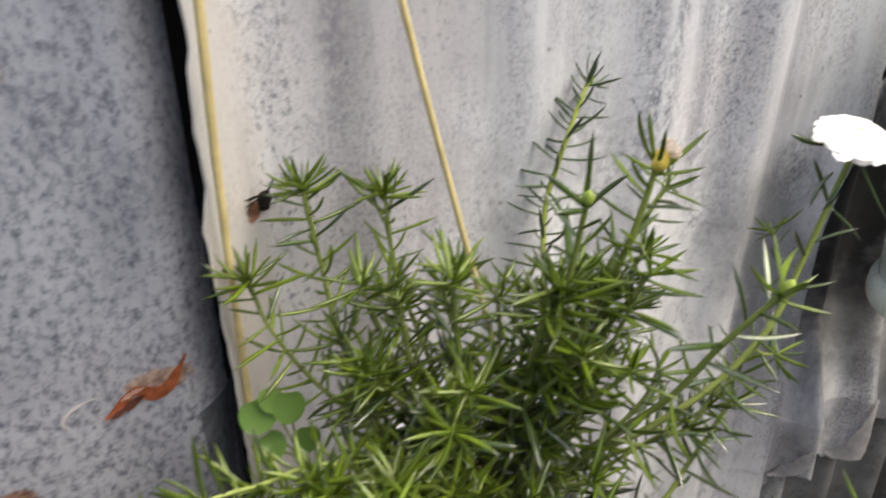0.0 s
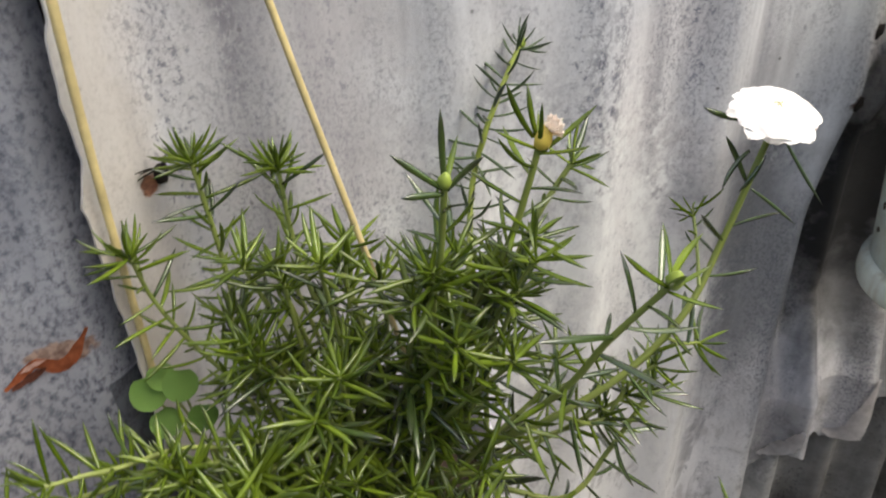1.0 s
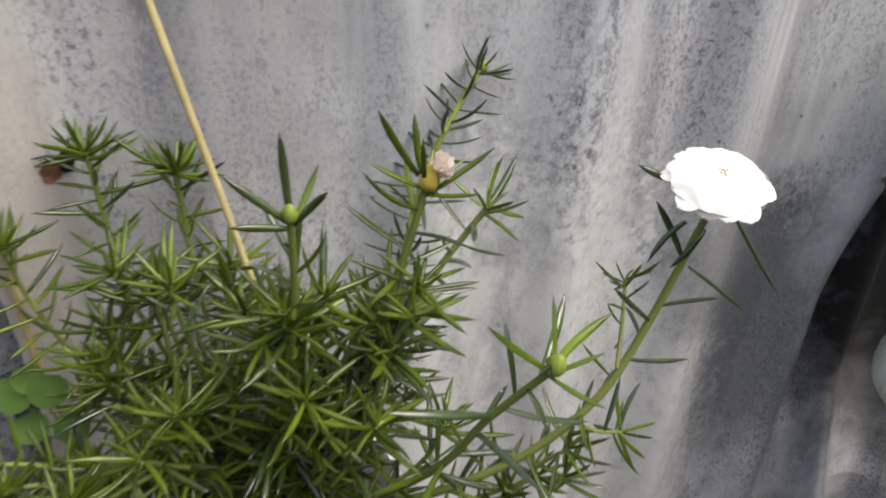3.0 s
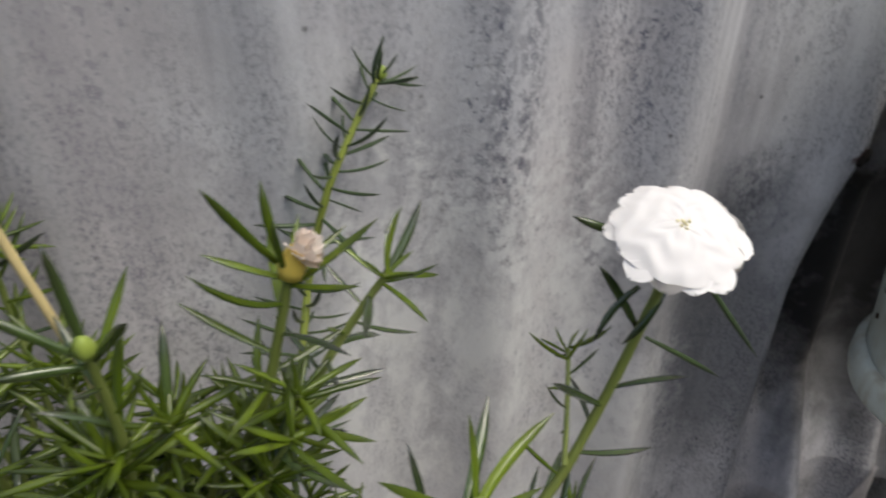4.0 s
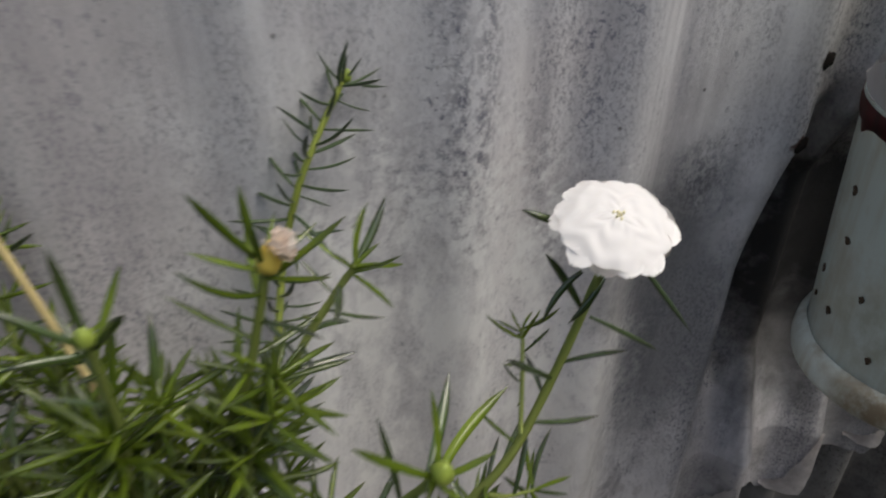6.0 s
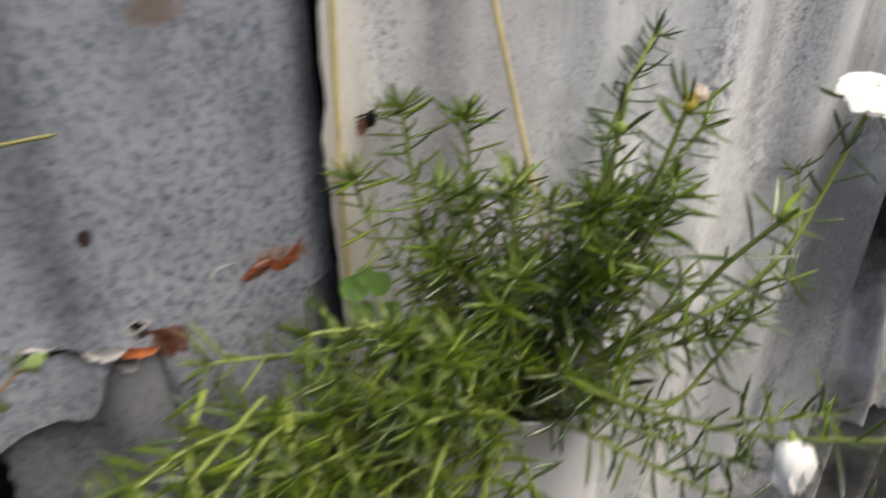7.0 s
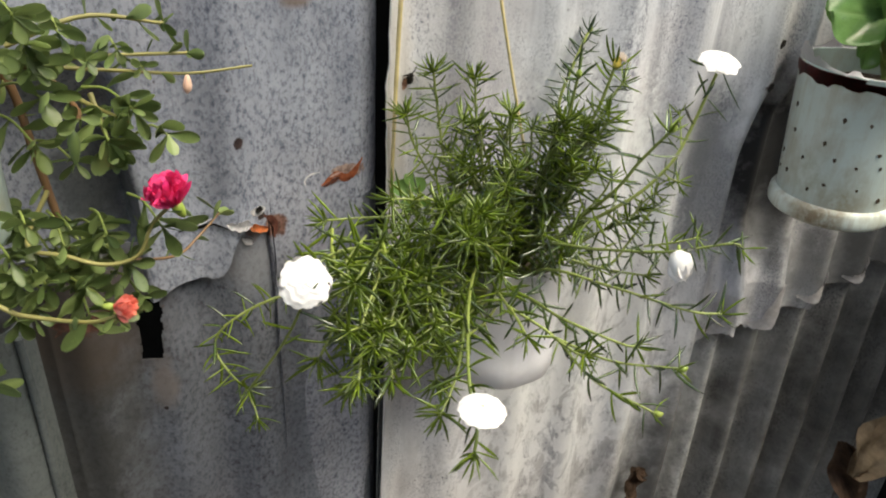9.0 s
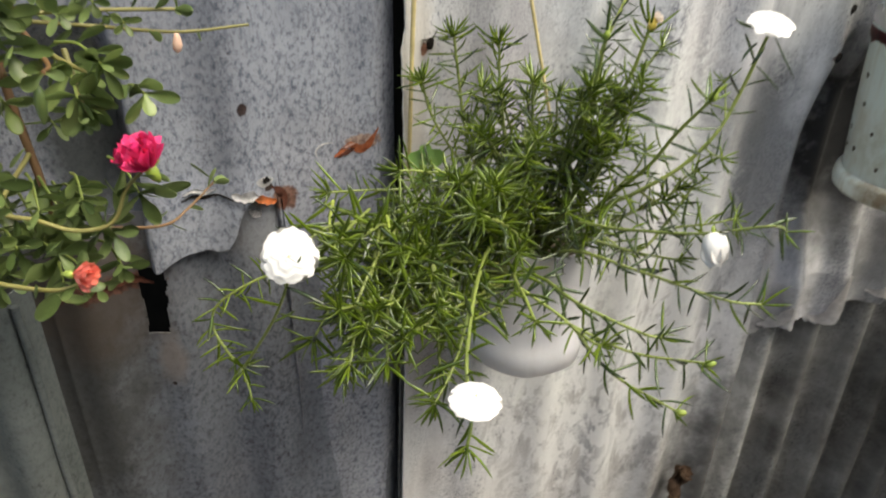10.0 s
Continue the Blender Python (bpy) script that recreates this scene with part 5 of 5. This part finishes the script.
for k, (foot, tip, out) in enumerate(BROAD_LEAVES):
    foot, tip = Vector(foot), Vector(tip)
    low = crown + Vector((0.006 * math.cos(k), 0.006 * math.sin(k), -0.005))
    stalk = part("stalk", tube(bmesh.new(), spline([low, low.lerp(foot, 0.5) + Vector((0, 0, 0.004)), foot.lerp(tip, 0.15)], 7), 0.0036, 0.0024, 7), M_stem, broad.root)
    sc = (tip - foot).length / 0.100
    broad.leaf(stalk, BROAD[k % 5], Matrix.LocRotScale(foot, frame_at(tip - foot, Vector(out)).to_quaternion(), (max(0.75, sc), sc, sc)))

rnd = random.Random(31)
bm = bmesh.new()
for m in broad.wet:
    for _ in range(9):
        bmesh.ops.create_icosphere(bm, subdivisions=2, radius=rnd.uniform(0.0007, 0.0016), matrix=Matrix.Translation(m @ Vector((rnd.uniform(-0.022, 0.022), rnd.uniform(0.03, 0.085), 0.0022))))
tagged(part("dew", bm, M_water, broad.root, "clear rain drops on the broad leaves"), kind="stuff")

# ---------------------------------------------------------------- purslane in a white pot
LPOT = Vector((-0.396, 0.172, 1.238))
lpot = thing("plant_pot", LPOT, "pale greenish-white plastic pot holding the purslane", "plant pot")
part("body", lathe([(0.070, 0.0), (0.078, 0.004), (0.080, 0.012), (0.082, 0.08), (0.084, 0.165), (0.087, 0.170), (0.087, 0.178), (0.083, 0.178), (0.080, 0.10), (0.076, 0.012)], 56, 0.03), M_bucket, lpot, at=Matrix.Translation(LPOT) @ Matrix.Diagonal((1, 1, 0.64, 1)))
part("soil", lathe([(0.07, 0.13), (0.080, 0.15), (0.04, 0.160), (0.004, 0.162)], 32, 0.06), M_soil, lpot, "dark soil", Matrix.Translation(LPOT) @ Matrix.Diagonal((1, 1, 0.64, 1)))

purslane = Plant(thing("purslane", LPOT + Vector((0.03, 0, 0.10)), "trailing purslane with spoon-shaped leaves, reddish stems and crimson flowers", "plant"), 300, M_purslane)
SPOONS = [paddle(k, 0.0165 + 0.0022 * (k % 4), 0.0040 + 0.0007 * (k % 3)) for k in range(8)]
for me in SPOONS:
    me.materials.append(M_purslane)


def spoon_stem(pts, seed, bare=0.2, every=0.010, rosette=7, r=(0.0024, 0.0016), mat=None, size=1.0):
    return needle_stem(purslane, pts, seed, bare, every, rosette, r, SPOONS, mat or M_stem_tan, (75, 50), size)


L0 = (-0.365, 0.165, 1.325)
spoon_stem([L0, (-0.325, 0.205, 1.350), (-0.308, 0.220, 1.340), (-0.299, 0.212, 1.286), (-0.289, 0.200, 1.224), (-0.284, 0.19, 1.19)], 201, 0.35, 0.016, 6, (0.0042, 0.0034), M_stem_red)
spoon_stem([L0, (-0.32, 0.19, 1.362), (-0.284, 0.196, 1.360), (-0.242, 0.220, 1.357), (-0.185, 0.250, 1.350)], 202, 0.35, 0.02, 3, (0.0024, 0.0016))
spoon_stem([(-0.30, 0.195, 1.360), (-0.283, 0.200, 1.356), (-0.236, 0.220, 1.346), (-0.187, 0.260, 1.331), (-0.136, 0.274, 1.332)], 203, 0.3, 0.05, 0, (0.0022, 0.0013))
spoon_stem([(-0.295, 0.198, 1.357), (-0.280, 0.200, 1.352), (-0.259, 0.175, 1.334), (-0.252, 0.14, 1.338)], 204, 0.5, 0.02, 3, (0.0028, 0.0018), M_stem_red)
spoon_stem([(-0.27, 0.190, 1.343), (-0.250, 0.178, 1.334), (-0.232, 0.163, 1.330)], 205, 0.2, 0.007, 9)
spoon_stem([(-0.25, 0.185, 1.34), (-0.243, 0.17, 1.32), (-0.238, 0.155, 1.308)], 206, 0.2, 0.008, 8)
spoon_stem([(-0.295, 0.205, 1.26), (-0.302, 0.150, 1.245), (-0.278, 0.140, 1.239), (-0.253, 0.135, 1.232), (-0.230, 0.135, 1.237), (-0.218, 0.135, 1.260), (-0.205, 0.133, 1.274)], 207, 0.3, 0.028, 4, (0.0022, 0.0016))
spoon_stem([(-0.36, 0.13, 1.25), (-0.312, 0.100, 1.226), (-0.294, 0.100, 1.216), (-0.260, 0.080, 1.221), (-0.240, 0.072, 1.228)], 208, 0.2, 0.014, 6, (0.0022, 0.0016))
spoon_stem([(-0.25, 0.17, 1.215), (-0.212, 0.200, 1.198), (-0.194, 0.220, 1.202), (-0.174, 0.237, 1.216)], 209, 0.4, 0.02, 3, (0.0016, 0.0011), M_stem_red)
spoon_stem([(-0.30, 0.20, 1.37), (-0.25, 0.22, 1.385), (-0.20, 0.24, 1.375)], 210, 0.2, 0.010, 6)
spoon_stem([L0, (-0.33, 0.16, 1.385), (-0.29, 0.17, 1.395)], 211, 0.2, 0.009, 8)
for k, (x, y, z, count, size) in enumerate((
        (-0.332, 0.075, 1.177, 5, 1.5), (-0.336, 0.090, 1.178, 4, 1.3),
        (-0.220, 0.150, 1.339, 8, 1.25), (-0.238, 0.148, 1.318, 7, 1.2), (-0.202, 0.170, 1.313, 4, 1.25), (-0.278, 0.170, 1.343, 5, 1.3),
        (-0.250, 0.150, 1.247, 7, 1.1), (-0.212, 0.145, 1.252, 5, 1.5), (-0.267, 0.130, 1.218, 4, 1.3), (-0.267, 0.125, 1.198, 3, 1.3),
        (-0.234, 0.150, 1.192, 6, 1.1), (-0.249, 0.130, 1.189, 4, 1.2), (-0.304, 0.120, 1.233, 7, 1.1), (-0.291, 0.130, 1.223, 6, 1.1),
        (-0.311, 0.120, 1.202, 5, 1.1), (-0.279, 0.150, 1.240, 7, 1.0), (-0.240, 0.165, 1.213, 6, 1.1), (-0.301, 0.130, 1.204, 5, 1.1),
        (-0.260, 0.170, 1.385, 5, 1.1), (-0.278, 0.160, 1.380, 7, 1.2), (-0.249, 0.190, 1.361, 5, 0.9), (-0.230, 0.200, 1.366, 4, 0.8),
        (-0.279, 0.150, 1.400, 7, 1.2), (-0.285, 0.160, 1.313, 6, 1.1), (-0.295, 0.130, 1.270, 6, 1.1), (-0.306, 0.120, 1.251, 6, 1.1),
        (-0.269, 0.190, 1.288, 4, 1.0), (-0.268, 0.170, 1.214, 6, 1.0), (-0.217, 0.220, 1.348, 4, 0.7))):
    tip = Vector((x, y, z))
    start = tip + Vector((-0.014 - 0.010 * (k % 3), 0.034, -0.010 + 0.008 * (k % 4)))
    spoon_stem([start, start.lerp(tip, 0.5) + Vector((0, 0.004, 0.005)), tip], 400 + k, 0.4, 0.014, count, (0.0014, 0.001), M_stem, size)
rnd = random.Random(9)
for k in range(13):
    tip = Vector((rnd.uniform(-0.320, -0.235), rnd.uniform(0.16, 0.20), rnd.uniform(1.195, 1.255)))
    start = tip + Vector((-0.02, 0.03, rnd.uniform(-0.01, 0.02)))
    spoon_stem([start, start.lerp(tip, 0.5) + Vector((0, -0.004, 0.006)), tip], 300 + k, 0.3, 0.011, 7, (0.0014, 0.001), M_stem, 1.1)
for k in range(5):
    tip = Vector((rnd.uniform(-0.34, -0.27), rnd.uniform(0.13, 0.20), rnd.uniform(1.345, 1.40)))
    start = tip + Vector((-0.02, 0.03, -0.01))
    spoon_stem([start, start.lerp(tip, 0.5) + Vector((0, -0.004, 0.006)), tip], 340 + k, 0.3, 0.011, 7, (0.0016, 0.0012), M_stem, 1.1)
part("seed_pod", lathe([(0.0008, 0), (0.0032, 0.004), (0.0040, 0.010), (0.0032, 0.018), (0.0010, 0.025)], 10, 0.1), M_purslane, purslane.root, "pale green seed pod", pose(-0.258, 0.145, 1.329, 180, 5, 0))
purslane.finish("spoon-shaped fleshy green leaves of the trailing plant")
frilled_flower(purslane, (-0.199, 0.132, 1.274), (-0.36, -0.20, 0.90), 0.0235, M_petal_red, 21, 24, "crimson double flower with frilled petals", 42)
frilled_flower(purslane, (-0.243, 0.072, 1.236), (0.85, -0.35, 0.05), 0.0140, M_petal_orange, 22, 9, "closing coral flower", 48)
bud(purslane, (-0.189, 0.249, 1.318), (0.1, 0.0, 1), 0.015, M_petal_peach, 23, "closed peach bud", 0.62)

# ---------------------------------------------------------------- dead leaves low on the right


def dead_leaf(at, size, turn, seed, mat):
    rnd = random.Random(seed)
    bm = bmesh.new()
    n = 12
    g = [[bm.verts.new(((i / n - 0.5) * size * 0.6 * math.sin(math.pi * (0.05 + 0.9 * j / n)) ** 0.7, (j / n - 0.5) * size,
                        0.25 * size * n3(i * 0.3 + seed, j * 0.25, seed) + 0.15 * size * (2 * i / n - 1) ** 2)) for j in range(n + 1)] for i in range(n + 1)]
    for i in range(n):
        for j in range(n):
            bm.faces.new((g[i][j], g[i + 1][j], g[i + 1][j + 1], g[i][j + 1]))
    bmesh.ops.solidify(bm, geom=bm.faces[:], thickness=0.0008)
    ob = part("dead_leaf", bm, mat)
    ob.matrix_basis = pose(*at, *turn)
    return tagged(ob, "curled dry brown leaf against the lower sheet", "leaf", "dead leaves low on the wall")


dead_leaf((0.465, 0.445, 0.528), 0.06, (70, 20, 10), 3, M_dead)
dead_leaf((0.480, 0.447, 0.545), 0.04, (60, -40, 50), 5, M_dead)
dead_leaf((0.90, 0.37, 0.60), 0.15, (55, 30, -35), 8, M_dead_tan)
dead_leaf((0.86, 0.37, 0.54), 0.11, (65, -20, -30), 9, M_dead)
